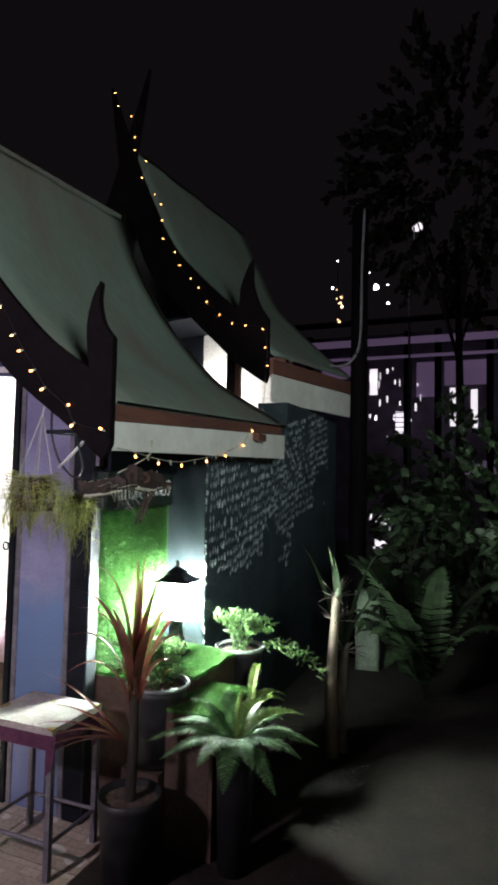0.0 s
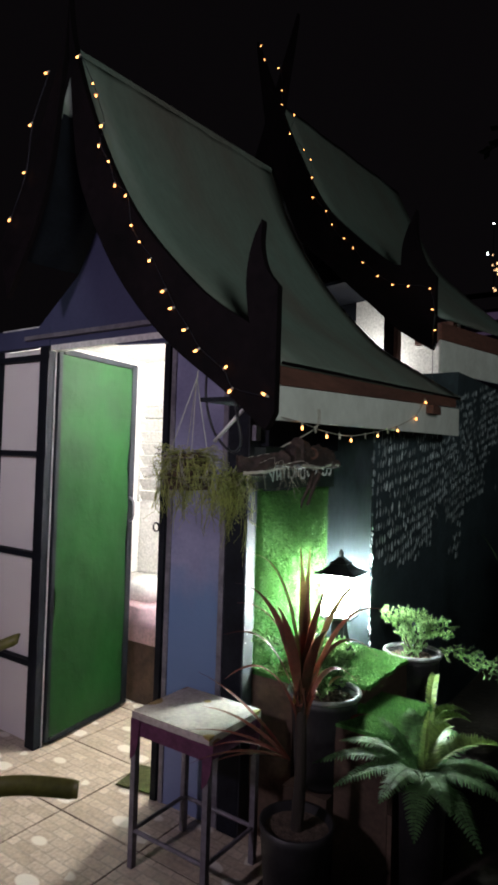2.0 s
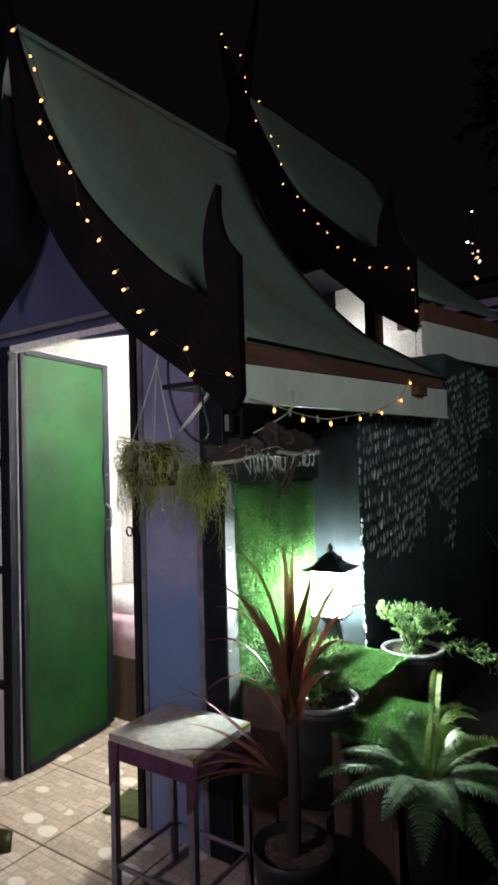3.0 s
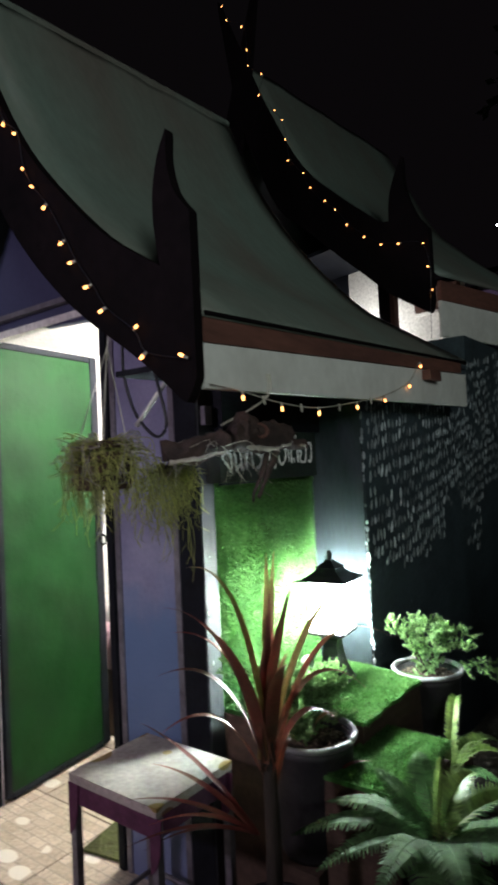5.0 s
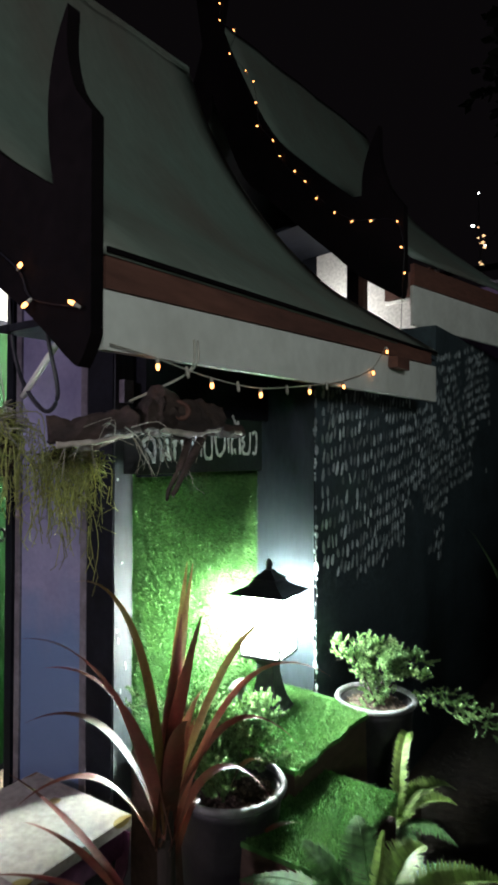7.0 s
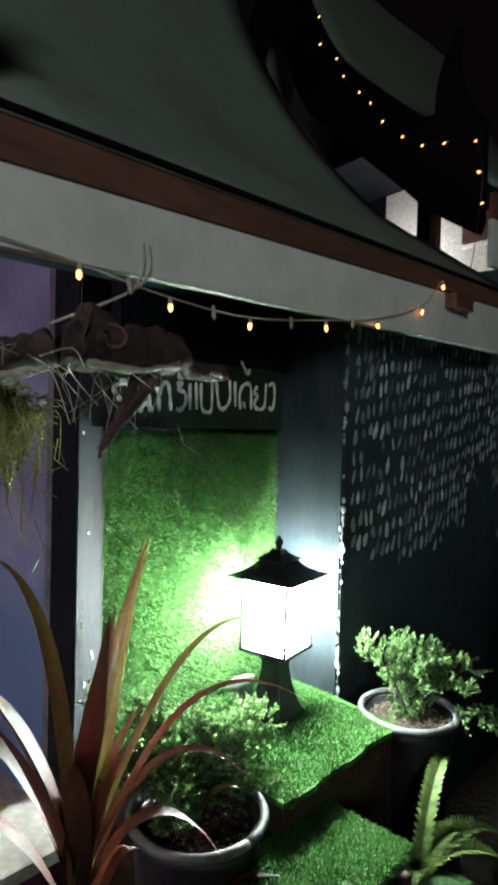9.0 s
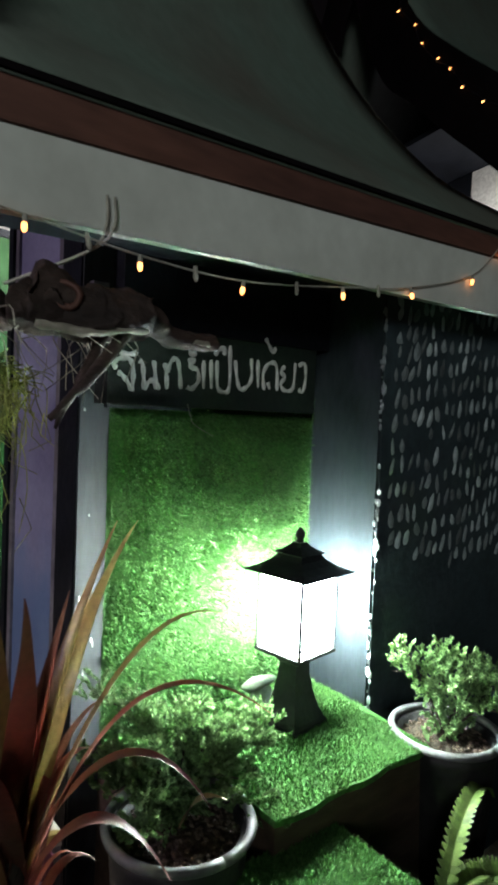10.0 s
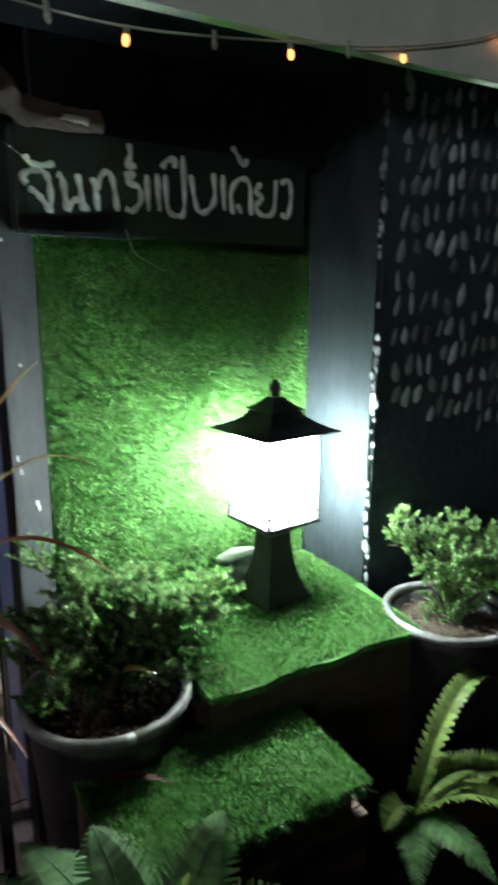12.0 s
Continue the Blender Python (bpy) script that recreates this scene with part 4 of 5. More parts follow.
far_pot = pot("potted_shrub", -1.515, 3.115, 0.632, 0.122, 0.30, "small-leaved green shrub in a black pot beside the rough wall")
bush(far_pot, -1.515, 3.125, 0.64, FAR_LIMBS, 40)
# trailing sprays from the far pot
bm = bmesh.new()
for k in range(60):
    t = rnd.random()
    q = Vector((-1.44, 3.18, 0.66)).lerp(Vector((-1.13, 3.27, 0.50)), t) + Vector((rnd.gauss(0, 0.012), rnd.gauss(0, 0.02), rnd.gauss(0, 0.012) + 0.03 * math.sin(3 * t)))
    sprig(bm, q, (rnd.gauss(0.6, 0.4), rnd.gauss(0, 0.5), rnd.gauss(0, 0.4)), 0.05, 0.012, 18)
part("trailing_spray", bm, M_JUNI, far_pot, "trailing small-leaved spray", kind="stuff")
for k, (x, y, w) in enumerate(((-1.600, 2.425, 0.11), (-1.515, 3.115, 0.11))):
    solid("pot_stand", box(x - w, x + w, y - (0.06 if k == 0 else 0.05), y + w, -0.08, 0.30), M_WOOD, (x, y, -0.08), "dark wooden block under a plant pot", "stand", bevel=0.006) if k == 1 else solid("pot_stand", box(x - 0.1, x + 0.075, y - 0.1, y + 0.1, -0.08, 0.30), M_WOOD, (x, y, -0.08), "dark wooden block under a plant pot", "stand", bevel=0.006)

# dry leaf on the turf step
solid("fallen_leaf", blade((-1.475, 2.40, 0.568), (-1.455, 2.43, 0.585), (-1.425, 2.475, 0.570), 0.009, n=8), M_CORD, (-1.45, 2.44, 0.566), "dry brown fallen leaf lying on the turf step", "leaf", smooth=True)

# red-leaved cordyline in a tall pot
cx, cy = -1.52, 2.115
cord = thing("cordyline", (cx, cy, -0.06), "red and bronze strap-leaved cordyline in a dark pot", "potted plant")
part("pot", lathe([(0.085, -0.06), (0.115, 0.30), (0.12, 0.33), (0.11, 0.33), (0.10, 0.30)], cx, cy, 28), M_POT, cord, "dark plastic pot", smooth=True)
part("soil", lathe([(0.10, 0.29), (0.104, 0.305)], cx, cy, 20), M_SOIL, cord)
part("stem", tube(smooth_line([(cx, cy, 0.28), (cx + 0.01, cy, 0.5), (cx, cy + 0.005, 0.74)], 5), 0.022, 0.016, 9), M_BARK, cord, smooth=True)
STRAPS = [((-1.45, 2.23, 1.09), (-1.30, 2.37, 0.955), 0.0145), ((-1.46, 2.25, 1.13), (-1.40, 2.38, 1.05), 0.015), ((-1.47, 2.24, 0.99), (-1.34, 2.31, 0.83), 0.016),
          ((-1.555, 2.19, 1.02), (-1.69, 2.385, 1.146), 0.017), ((-1.54, 2.18, 1.0), (-1.60, 2.297, 1.165), 0.016), ((-1.56, 2.11, 1.19), (-1.69, 2.042, 1.155), 0.016),
          ((-1.55, 2.03, 1.08), (-1.61, 1.87, 1.10), 0.021), ((-1.49, 2.13, 0.98), (-1.406, 2.085, 1.123), 0.021), ((-1.55, 2.06, 1.03), (-1.66, 1.95, 1.02), 0.022),
          ((-1.60, 2.06, 0.98), (-1.73, 1.96, 0.90), 0.019), ((-1.52, 2.15, 0.95), (-1.55, 2.20, 1.08), 0.017), ((-1.45, 2.06, 0.95), (-1.36, 2.00, 0.98), 0.018),
          ((-1.58, 2.02, 0.90), (-1.66, 1.90, 0.80), 0.018), ((-1.46, 2.20, 0.90), (-1.38, 2.28, 0.72), 0.016), ((-1.51, 2.03, 0.96), (-1.50, 1.93, 1.04), 0.019)]
for k, (ctl, tip, w) in enumerate(STRAPS):
    b0 = Vector((cx + 0.014 * math.cos(k * 2.4), cy + 0.014 * math.sin(k * 2.4), 0.66 + 0.008 * (k % 6)))
    part("leaf", blade(b0, ctl, tip, w, n=16), M_CORDG if k in (1, 3, 4, 5) else M_CORD, cord, smooth=True)
for k in range(9):
    a = rnd.uniform(0.2, 2.6)
    ln = rnd.uniform(0.06, 0.13)
    b0 = Vector((cx, cy, rnd.uniform(0.48, 0.70)))
    tip = b0 + Vector((ln * math.cos(a), ln * math.sin(a), rnd.uniform(0.14, 0.30)))
    part("leaf", blade(b0, b0.lerp(tip, 0.5) + Vector((0, 0, rnd.uniform(0.08, 0.16))), tip, rnd.uniform(0.009, 0.014), n=10), M_CORD, cord, smooth=True)
for tip in ((-1.86, 2.02, 0.745), (-1.90, 2.09, 0.60), (-1.86, 1.96, 0.57), (-1.80, 1.90, 0.50), (-1.74, 1.93, 0.56), (-1.83, 1.99, 0.44)):
    b0 = Vector((cx - 0.02, cy - 0.02, 0.52))
    part("leaf", blade(b0, b0.lerp(Vector(tip), 0.5) + Vector((0, 0, 0.07)), tip, 0.010, n=10), M_CORD, cord, smooth=True)


# ferns
def fern(cx, cy, base, fronds, label, pot_r=0.10):
    f = thing("fern", (cx, cy, -0.06), label, "fern", "ferns in pots")
    part("pot", lathe([(pot_r * 0.8, -0.08), (pot_r, base - 0.02), (pot_r * 1.05, base), (pot_r * 0.9, base), (pot_r * 0.88, base - 0.03)], cx, cy, 24), M_POT, f, "dark pot", smooth=True)
    part("soil", lathe([(pot_r * 0.86, base - 0.03), (pot_r * 0.88, base - 0.02)], cx, cy, 20), M_SOIL, f)
    for k, (dx, dy, dz, rise, w, young) in enumerate(fronds):
        b0 = Vector((cx + 0.02 * dx, cy + 0.02 * dy, base - 0.01))
        tip = Vector((cx + dx, cy + dy, base + dz))
        part("frond", frond(b0, b0.lerp(tip, 0.4) + Vector((0, 0, rise)), tip, w, fold=0.45 if young else -0.2), M_FERNY if young else M_FERN, f)
    return f


fern(-1.36, 2.88, 0.38, [(-0.05, 0.275, 0.125, 0.25, 0.020, 1), (-0.02, 0.11, 0.05, 0.09, 0.016, 1), (0.045, 0.115, 0.07, 0.08, 0.034, 1), (0.053, 0.07, 0.04, 0.06, 0.032, 1), (0.018, -0.076, 0.02, 0.07, 0.026, 1), (0.13, 0.12, 0.05, 0.09, 0.036, 1),
                         (0.16, 0.02, 0.0, 0.08, 0.036, 0), (0.10, -0.08, -0.02, 0.07, 0.034, 0), (0.10, 0.22, 0.04, 0.12, 0.034, 1)], "young pale green fern in a pot beside the turf step", 0.055)
SPREAD = [(-0.31, 0.0, 0.02, 0.15, 0.05, 0), (-0.23, 0.05, 0.07, 0.13, 0.05, 0), (-0.12, 0.05, 0.15, 0.08, 0.055, 0), (-0.01, 0.13, 0.15, 0.10, 0.05, 0), (0.11, 0.10, 0.11, 0.12, 0.045, 1),
          (0.25, 0.05, 0.07, 0.13, 0.045, 1), (0.28, -0.05, -0.01, 0.15, 0.055, 0), (0.19, -0.15, 0.0, 0.13, 0.055, 0), (0.02, -0.20, 0.0, 0.13, 0.055, 0), (-0.15, -0.16, 0.0, 0.14, 0.055, 0),
          (-0.26, -0.09, 0.0, 0.13, 0.05, 0), (0.08, -0.26, -0.06, 0.13, 0.05, 0), (0.21, 0.14, 0.04, 0.12, 0.045, 0), (-0.08, -0.25, -0.05, 0.12, 0.05, 0), (0.02, 0.02, 0.19, 0.08, 0.012, 1)]
LUSH = [(1.12 * (0.841 * a - 0.541 * b), 1.12 * (0.541 * a + 0.841 * b), dz, 0.8 * rise, 1.05 * w, y) for a, b, dz, rise, w, y in SPREAD]
fern(-1.205, 2.365, 0.475, LUSH, "lush green sword fern in a pot before the turf step", 0.075)

# cane plant by the rough wall
can = thing("cane_plant", (-1.13, 3.52, -0.08), "pale cane-stemmed plant with spiky star leaves", "plant")
for dx, dy, top in ((0.0, 0.0, 0.72), (0.05, 0.05, 0.55), (0.02, -0.04, 0.86)):
    part("cane", tube(smooth_line([(-1.13 + dx, 3.52 + dy, -0.1), (-1.14 + dx, 3.52 + dy, top * 0.5), (-1.12 + dx, 3.52 + dy, top)], 5), 0.034, 0.022, 9), M_STUMP, can, smooth=True)
    for k in range(11):
        a, e = rnd.uniform(0, 6.28), rnd.uniform(-0.1, 0.9)
        b0 = Vector((-1.12 + dx, 3.52 + dy, top - 0.01))
        tip = b0 + 0.15 * Vector((math.cos(a) * math.cos(e), math.sin(a) * math.cos(e), math.sin(e)))
        part("leaf", blade(b0, b0.lerp(tip, 0.5) + Vector((0, 0, 0.02)), tip, 0.009, n=5), M_DRY, can)
for k in range(6):
    a = rnd.uniform(0, 6.28)
    b0 = Vector((-1.10, 3.62, 0.5))
    tip = b0 + Vector((0.3 * math.cos(a), 0.3 * math.sin(a), rnd.uniform(0.3, 0.75)))
    part("leaf", blade(b0, b0.lerp(tip, 0.5) + Vector((0, 0, 0.18)), tip, 0.016, n=9), M_TREE, can, "dark green strap leaf", smooth=True)

# ---------- stool ----------
st = thing("stool", (-1.975, 2.15, 0), "grey steel-legged stool with a worn floral cover", "stool")
X0, X1, Y0, Y1 = -2.13, -1.80, 2.01, 2.29
part("seat", box(X0 - 0.012, X1 + 0.012, Y0 - 0.012, Y1 + 0.012, 0.527, 0.552), M_STOOLTOP, st, "worn cream floral cover", 0.006)
for a, b in (((X0, Y0), (X1, Y0)), ((X1, Y0), (X1, Y1)), ((X0, Y1), (X1, Y1)), ((X0, Y0), (X0, Y1))):
    part("apron", box(min(a[0], b[0]) - 0.008, max(a[0], b[0]) + 0.008, min(a[1], b[1]) - 0.008, max(a[1], b[1]) + 0.008, 0.47, 0.528), M_APRON, st, "plum apron edge", 0.003)
for x in (X0, X1):
    for y in (Y0, Y1):
        part("cloth_corner", prism([(x - 0.014, 0, 0.528), (x + 0.03, 0, 0.528), (x + 0.022, 0, 0.44), (x + 0.006, 0, 0.40), (x - 0.014, 0, 0.38)], (0, y - 0.014, 0), (0, y - 0.010, 0)), M_APRON, st)
        part("leg", box(x - 0.011, x + 0.011, y - 0.011, y + 0.011, 0.0, 0.526), M_METAL, st, bevel=0.002)
for a, b in (((X0, Y0), (X1, Y0)), ((X1, Y0), (X1, Y1)), ((X0, Y1), (X1, Y1)), ((X0, Y0), (X0, Y1))):
    part("stretcher", tube([(a[0], a[1], 0.13), (b[0], b[1], 0.13)], 0.008, None, 6), M_METAL, st)

# mats and sticks on the porch
solid("door_mat", turned(box(-0.16, 0.2, -0.1, 0.1, 0.003, 0.012), Matrix.Translation((-2.44, 2.48, 0)) @ Matrix.Rotation(0.2, 4, "Z")), M_MATGREEN, (-2.44, 2.48, 0), "small green door mat at the threshold", "mat", bevel=0.003)

# strap-leaved plant standing on the porch edge
sp = thing("strap_leaf_plant", (-1.86, 0.72, -0.05), "olive strap-leaved plant in a dark pot on the porch", "potted plant")
part("pot", lathe([(0.08, -0.008), (0.11, 0.40), (0.115, 0.42), (0.10, 0.42), (0.095, 0.38)], -1.86, 0.72, 26), M_POT, sp, "dark plastic pot", smooth=True)
part("soil", lathe([(0.09, 0.37), (0.097, 0.385)], -1.86, 0.72, 20), M_SOIL, sp)


def strap(pts, w):
    """A thick, blunt-ended leaf along a line."""
    bm, line, rows = bmesh.new(), smooth_line(pts, 6), []
    for i, p in enumerate(line):
        d = (line[min(i + 1, len(line) - 1)] - line[max(i - 1, 0)]).normalized()
        s = Vector((-d.y, d.x, 0)).normalized() * 0.4 + Vector((0, 0, 0.9))
        q = w * (1.0 if i < len(line) - 1 else 0.82)
        n = s.cross(d).normalized() * 0.002
        rows.append([bm.verts.new(p - s * q + n), bm.verts.new(p + s * q + n), bm.verts.new(p + s * q - n), bm.verts.new(p - s * q - n)])
    for a, b in zip(rows, rows[1:]):
        for k in range(4):
            bm.faces.new((a[k], a[(k + 1) % 4], b[(k + 1) % 4], b[k]))
    bm.faces.new(rows[0])
    bm.faces.new(rows[-1][::-1])
    return bm


part("leaf", strap([(-1.86, 0.72, 0.40), (-1.80, 0.80, 0.66), (-1.66, 0.93, 0.82), (-1.53, 1.05, 0.868), (-1.42, 1.14, 0.862)], 0.017), M_STRAP, sp, smooth=True)
part("leaf", strap([(-1.86, 0.72, 0.40), (-1.83, 0.86, 0.80), (-1.77, 1.02, 1.0), (-1.68, 1.10, 1.06), (-1.60, 1.13, 1.10)], 0.012), M_STRAP, sp, smooth=True)
part("leaf", strap([(-1.86, 0.72, 0.40), (-1.92, 0.60, 0.70), (-2.05, 0.50, 0.85), (-2.2, 0.42, 0.88)], 0.017), M_STRAP, sp, smooth=True)
part("leaf", strap([(-1.86, 0.72, 0.40), (-1.96, 0.80, 0.66), (-2.1, 0.9, 0.8), (-2.24, 0.96, 0.80)], 0.016), M_STRAP, sp, smooth=True)

# ---------- hanging things ----------
HK = (-1.578, 2.245)
dr = thing("hanging_driftwood", (-1.55, 2.25, 1.63), "dark hollow driftwood with air plants hung from the eave", "driftwood")


def log(p, q, r0, r1, seed, n=22, seg=18):
    line = smooth_line([p, Vector(p).lerp(Vector(q), 0.5) + Vector((0, 0, -0.012)), q], n // 2)
    b = tube(line, r0, r1, seg)
    for v in b.verts:
        v.co += 0.5 * r0 * noise.noise_vector(v.co * 20 + Vector((seed, 0, 0))) + 0.22 * r0 * noise.noise_vector(v.co * 75)
    return b


part("log", log((-1.575, 2.14, 1.49), (-1.55, 2.305, 1.487), 0.043, 0.038, 1), M_DRIFT, dr, "dark weathered hollow log", smooth=True)
part("log", log((-1.565, 2.30, 1.487), (-1.59, 2.46, 1.462), 0.022, 0.014, 3), M_DRIFT, dr, smooth=True)
part("log", log((-1.70, 1.99, 1.445), (-1.60, 2.12, 1.475), 0.026, 0.032, 4), M_DRIFT, dr, smooth=True)
part("log", log((-1.585, 2.12, 1.48), (-1.57, 2.17, 1.488), 0.034, 0.040, 11), M_DRIFT, dr, smooth=True)
part("root", log((-1.555, 2.29, 1.475), (-1.54, 2.155, 1.325), 0.013, 0.004, 6, 10, 7), M_DRIFT, dr, smooth=True)
part("root", log((-1.56, 2.25, 1.47), (-1.575, 2.18, 1.31), 0.011, 0.003, 8, 10, 7), M_DRIFT, dr, smooth=True)
bm = lathe([(0.020, -0.006), (0.021, 0.004), (0.017, 0.008), (0.013, 0.004), (0.010, -0.008)], 0, 0, 16)
for v in bm.verts:
    v.co += 0.004 * noise.noise_vector(v.co * 60)
part("knot_hole", turned(bm, Matrix.Translation((-1.538, 2.178, 1.492)) @ Matrix.Rotation(radians(-32), 4, "Z") @ Matrix.Rotation(radians(90), 4, "Y")), M_BROWN, dr, "reddish hollow knot", smooth=True)
# Pale strips below the logs stand for lantern light on their undersides.
for edge_line in ([(-1.55, 2.14, 1.452), (-1.53, 2.20, 1.446), (-1.525, 2.25, 1.450), (-1.53, 2.30, 1.458)], [(-1.68, 1.99, 1.42), (-1.63, 2.04, 1.428), (-1.59, 2.10, 1.442)], [(-1.575, 2.38, 1.462), (-1.57, 2.44, 1.452)]):
    b = tube(smooth_line(edge_line, 7), 0.0075, 0.004, 8)
    for v in b.verts:
        v.co += 0.005 * noise.noise_vector(v.co * 55)
    part("lit_underside", b, M_DRY, dr, "pale strip for lantern light on the underside", smooth=True)
bm = bmesh.new()
for k in range(46):
    b0 = Vector((rnd.uniform(-1.70, -1.56), rnd.uniform(2.0, 2.32), 1.455))
    tip = b0 + Vector((rnd.gauss(0, 0.05), rnd.gauss(0, 0.05), rnd.uniform(-0.11, 0.03)))
    tube(smooth_line([b0, b0.lerp(tip, 0.5) + Vector((rnd.gauss(0, 0.02), rnd.gauss(0, 0.02), 0.02)), tip], 3), 0.0016, 0.0006, 3, bm)
part("root_tangle", bm, M_DRY, dr, "pale dry wiry roots", kind="stuff")
for dx in (-0.006, 0.006):
    part("hook_wire", tube(smooth_line([(-1.552, 2.245 + dx, 1.645), (-1.552, 2.245 + dx, 1.60), (-1.57, 2.22, 1.565), (-1.62, 2.12, 1.51)], 5), 0.0025, None, 5), M_WIRE, dr, "bent pale wire hook")


def strands(cx, cy, top, spread, length, count, bm):
    for _ in range(count):
        a = rnd.uniform(0, 6.28)
        r = spread * math.sqrt(rnd.random())
        b0 = Vector((cx + 0.7 * r * math.cos(a), cy + 0.7 * r * math.sin(a), top - rnd.uniform(0, 0.3) * length))
        ln = length * rnd.random() ** 1.3
        m1 = b0 + Vector((0.7 * r * math.cos(a) + rnd.gauss(0, 0.014), 0.7 * r * math.sin(a) + rnd.gauss(0, 0.014), rnd.uniform(-0.01, 0.03) - 0.2 * ln))
        tip = m1 + Vector((rnd.gauss(0, 0.016), rnd.gauss(0, 0.016), -0.8 * ln))
        tube(smooth_line([b0, m1, m1.lerp(tip, 0.5) + Vector((rnd.gauss(0, 0.006), rnd.gauss(0, 0.006), 0)), tip], 3), 0.0014, 0.0009, 3, bm)
        for _ in range(2):
            q = m1.lerp(tip, rnd.uniform(0.1, 0.7))
            tube([q, q + Vector((rnd.gauss(0, 0.012), rnd.gauss(0, 0.012), -0.25 * ln - 0.008)), q + Vector((rnd.gauss(0, 0.018), rnd.gauss(0, 0.018), -0.4 * ln - 0.012))], 0.0013, 0.0009, 3, bm)


bk = thing("hanging_basket", (-1.87, 1.94, 1.40), "square wooden basket of trailing yellow-green strands", "hanging plant")
for k in range(4):
    z = 1.375 + k * 0.028
    part("slat", box(-1.925, -1.815, 1.885, 1.895, z, z + 0.018), M_BASKET, bk)
    part("slat", box(-1.925, -1.815, 1.985, 1.995, z, z + 0.018), M_BASKET, bk)
    part("slat", box(-1.925, -1.915, 1.897, 1.983, z + 0.006, z + 0.024), M_BASKET, bk)
    part("slat", box(-1.825, -1.815, 1.897, 1.983, z + 0.006, z + 0.024), M_BASKET, bk)
part("base", box(-1.92, -1.82, 1.89, 1.99, 1.36, 1.374), M_BASKET, bk)
bm = bmesh.new()
strands(-1.87, 1.94, 1.49, 0.075, 0.19, 230, bm)
part("trailing_foliage", bm, M_STRAND, bk, "thin trailing green strands", kind="stuff")
bm = bmesh.new()
strands(-1.87, 1.94, 1.49, 0.085, 0.12, 40, bm)
part("root_tangle", bm, M_DRY, bk, "pale dry roots", kind="stuff")
for dx, dy in ((-0.05, -0.045), (0.05, -0.045), (-0.05, 0.045), (0.05, 0.045)):
    part("hanger_wire", tube([(-1.87 + dx, 1.94 + dy, 1.46), (-1.865, 1.965, 1.73)], 0.0016, None, 4), M_WIRE, bk)
part("hanger_wire", tube([(-1.865, 1.965, 1.725), (-1.86, 1.975, 1.81)], 0.002, None, 4), M_WIRE, bk)
hp = thing("hanging_plant", (-1.84, 2.19, 1.44), "tuft of yellow-green trailing strands hung on a wire", "hanging plant")
bm = bmesh.new()
strands(-1.865, 2.165, 1.42, 0.055, 0.16, 150, bm)
strands(-1.865, 2.165, 1.38, 0.03, 0.28, 12, bm)
part("trailing_foliage", bm, M_STRAND, hp, "thin trailing green strands", kind="stuff")
part("hanger_wire", tube(smooth_line([(-1.865, 2.165, 1.40), (-1.79, 2.14, 1.47), (-1.74, 2.05, 1.46)], 4), 0.002, None, 4), M_WIRE, hp)
part("clump", log((-1.885, 2.155, 1.41), (-1.845, 2.175, 1.42), 0.02, 0.016, 9, 8, 8), M_DRIFT, hp, smooth=True)

rod = thing("bracket_rod", (-1.68, 2.0, 1.62), "pale metal bracket rod under the gable board", "bracket")
part("rod", tube([(-1.672, 2.02, 1.662), (-1.825, 2.02, 1.522)], 0.0065, None, 7), M_FASCIA, rod, bevel=0, smooth=True)
part("plate", box(-1.69, -1.60, 2.0, 2.03, 1.668, 1.676), M_FASCIA, rod)
cab = solid("loose_cable", tube(smooth_line([(-1.86, 2.02, 1.83), (-1.868, 2.02, 1.68), (-1.83, 2.02, 1.56), (-1.755, 2.02, 1.49), (-1.715, 2.02, 1.52), (-1.73, 2.01, 1.62), (-1.74, 2.0, 1.70)], 7), 0.0045, None, 6), M_CABLE, (-1.8, 2.02, 1.6), "black cable looped below the gable board", "cable", smooth=True)
solid("switch_box", box(-1.9245, -1.905, 2.385, 2.419, 1.54, 1.60), M_METAL, (-1.915, 2.40, 1.54), "small pale electric box on the wall", "electric box", bevel=0.004)
solid("brown_block", box(-1.555, -1.52, 3.33, 3.45, 1.715, 1.755), M_BROWN, (-1.54, 3.39, 1.72), "small red-brown wooden block on the fascia", "block", bevel=0.003)

# ---------- string lights ----------
def lathe_along(p, w, rows):
    return turned(lathe(rows, 0, 0, 10), Matrix.Translation(p) @ w.to_track_quat("Z", "X").to_matrix().to_4x4())



def bulb(parent, p, lit, way=(0, 0, -1)):
    p, w = Vector(p), Vector(way).normalized()
    holder = part("socket", tube([p, p + w * 0.012], 0.0032, 0.004, 7), M_WIRE, parent)
    part("bulb", lathe_along(p + w * 0.011, w, ((0.0026, 0.0), (0.004, 0.003), (0.0042, 0.007), (0.0034, 0.011), (0.0016, 0.0135))), M_BULB if lit else M_WIRE, holder, "warm glowing bulb" if lit else "", smooth=True)


def string(line, lights, dark, label, wire=M_CABLE, seg=5):
    s = thing("string_lights", line[0], label, "string lights", "string lights on the huts")
    part("cable", tube(smooth_line(line, seg), 0.0017, None, 5), wire, s)
    for p, w in lights:
        bulb(s, p, True, w)
    for p, w in dark:
        bulb(s, p, False, w)


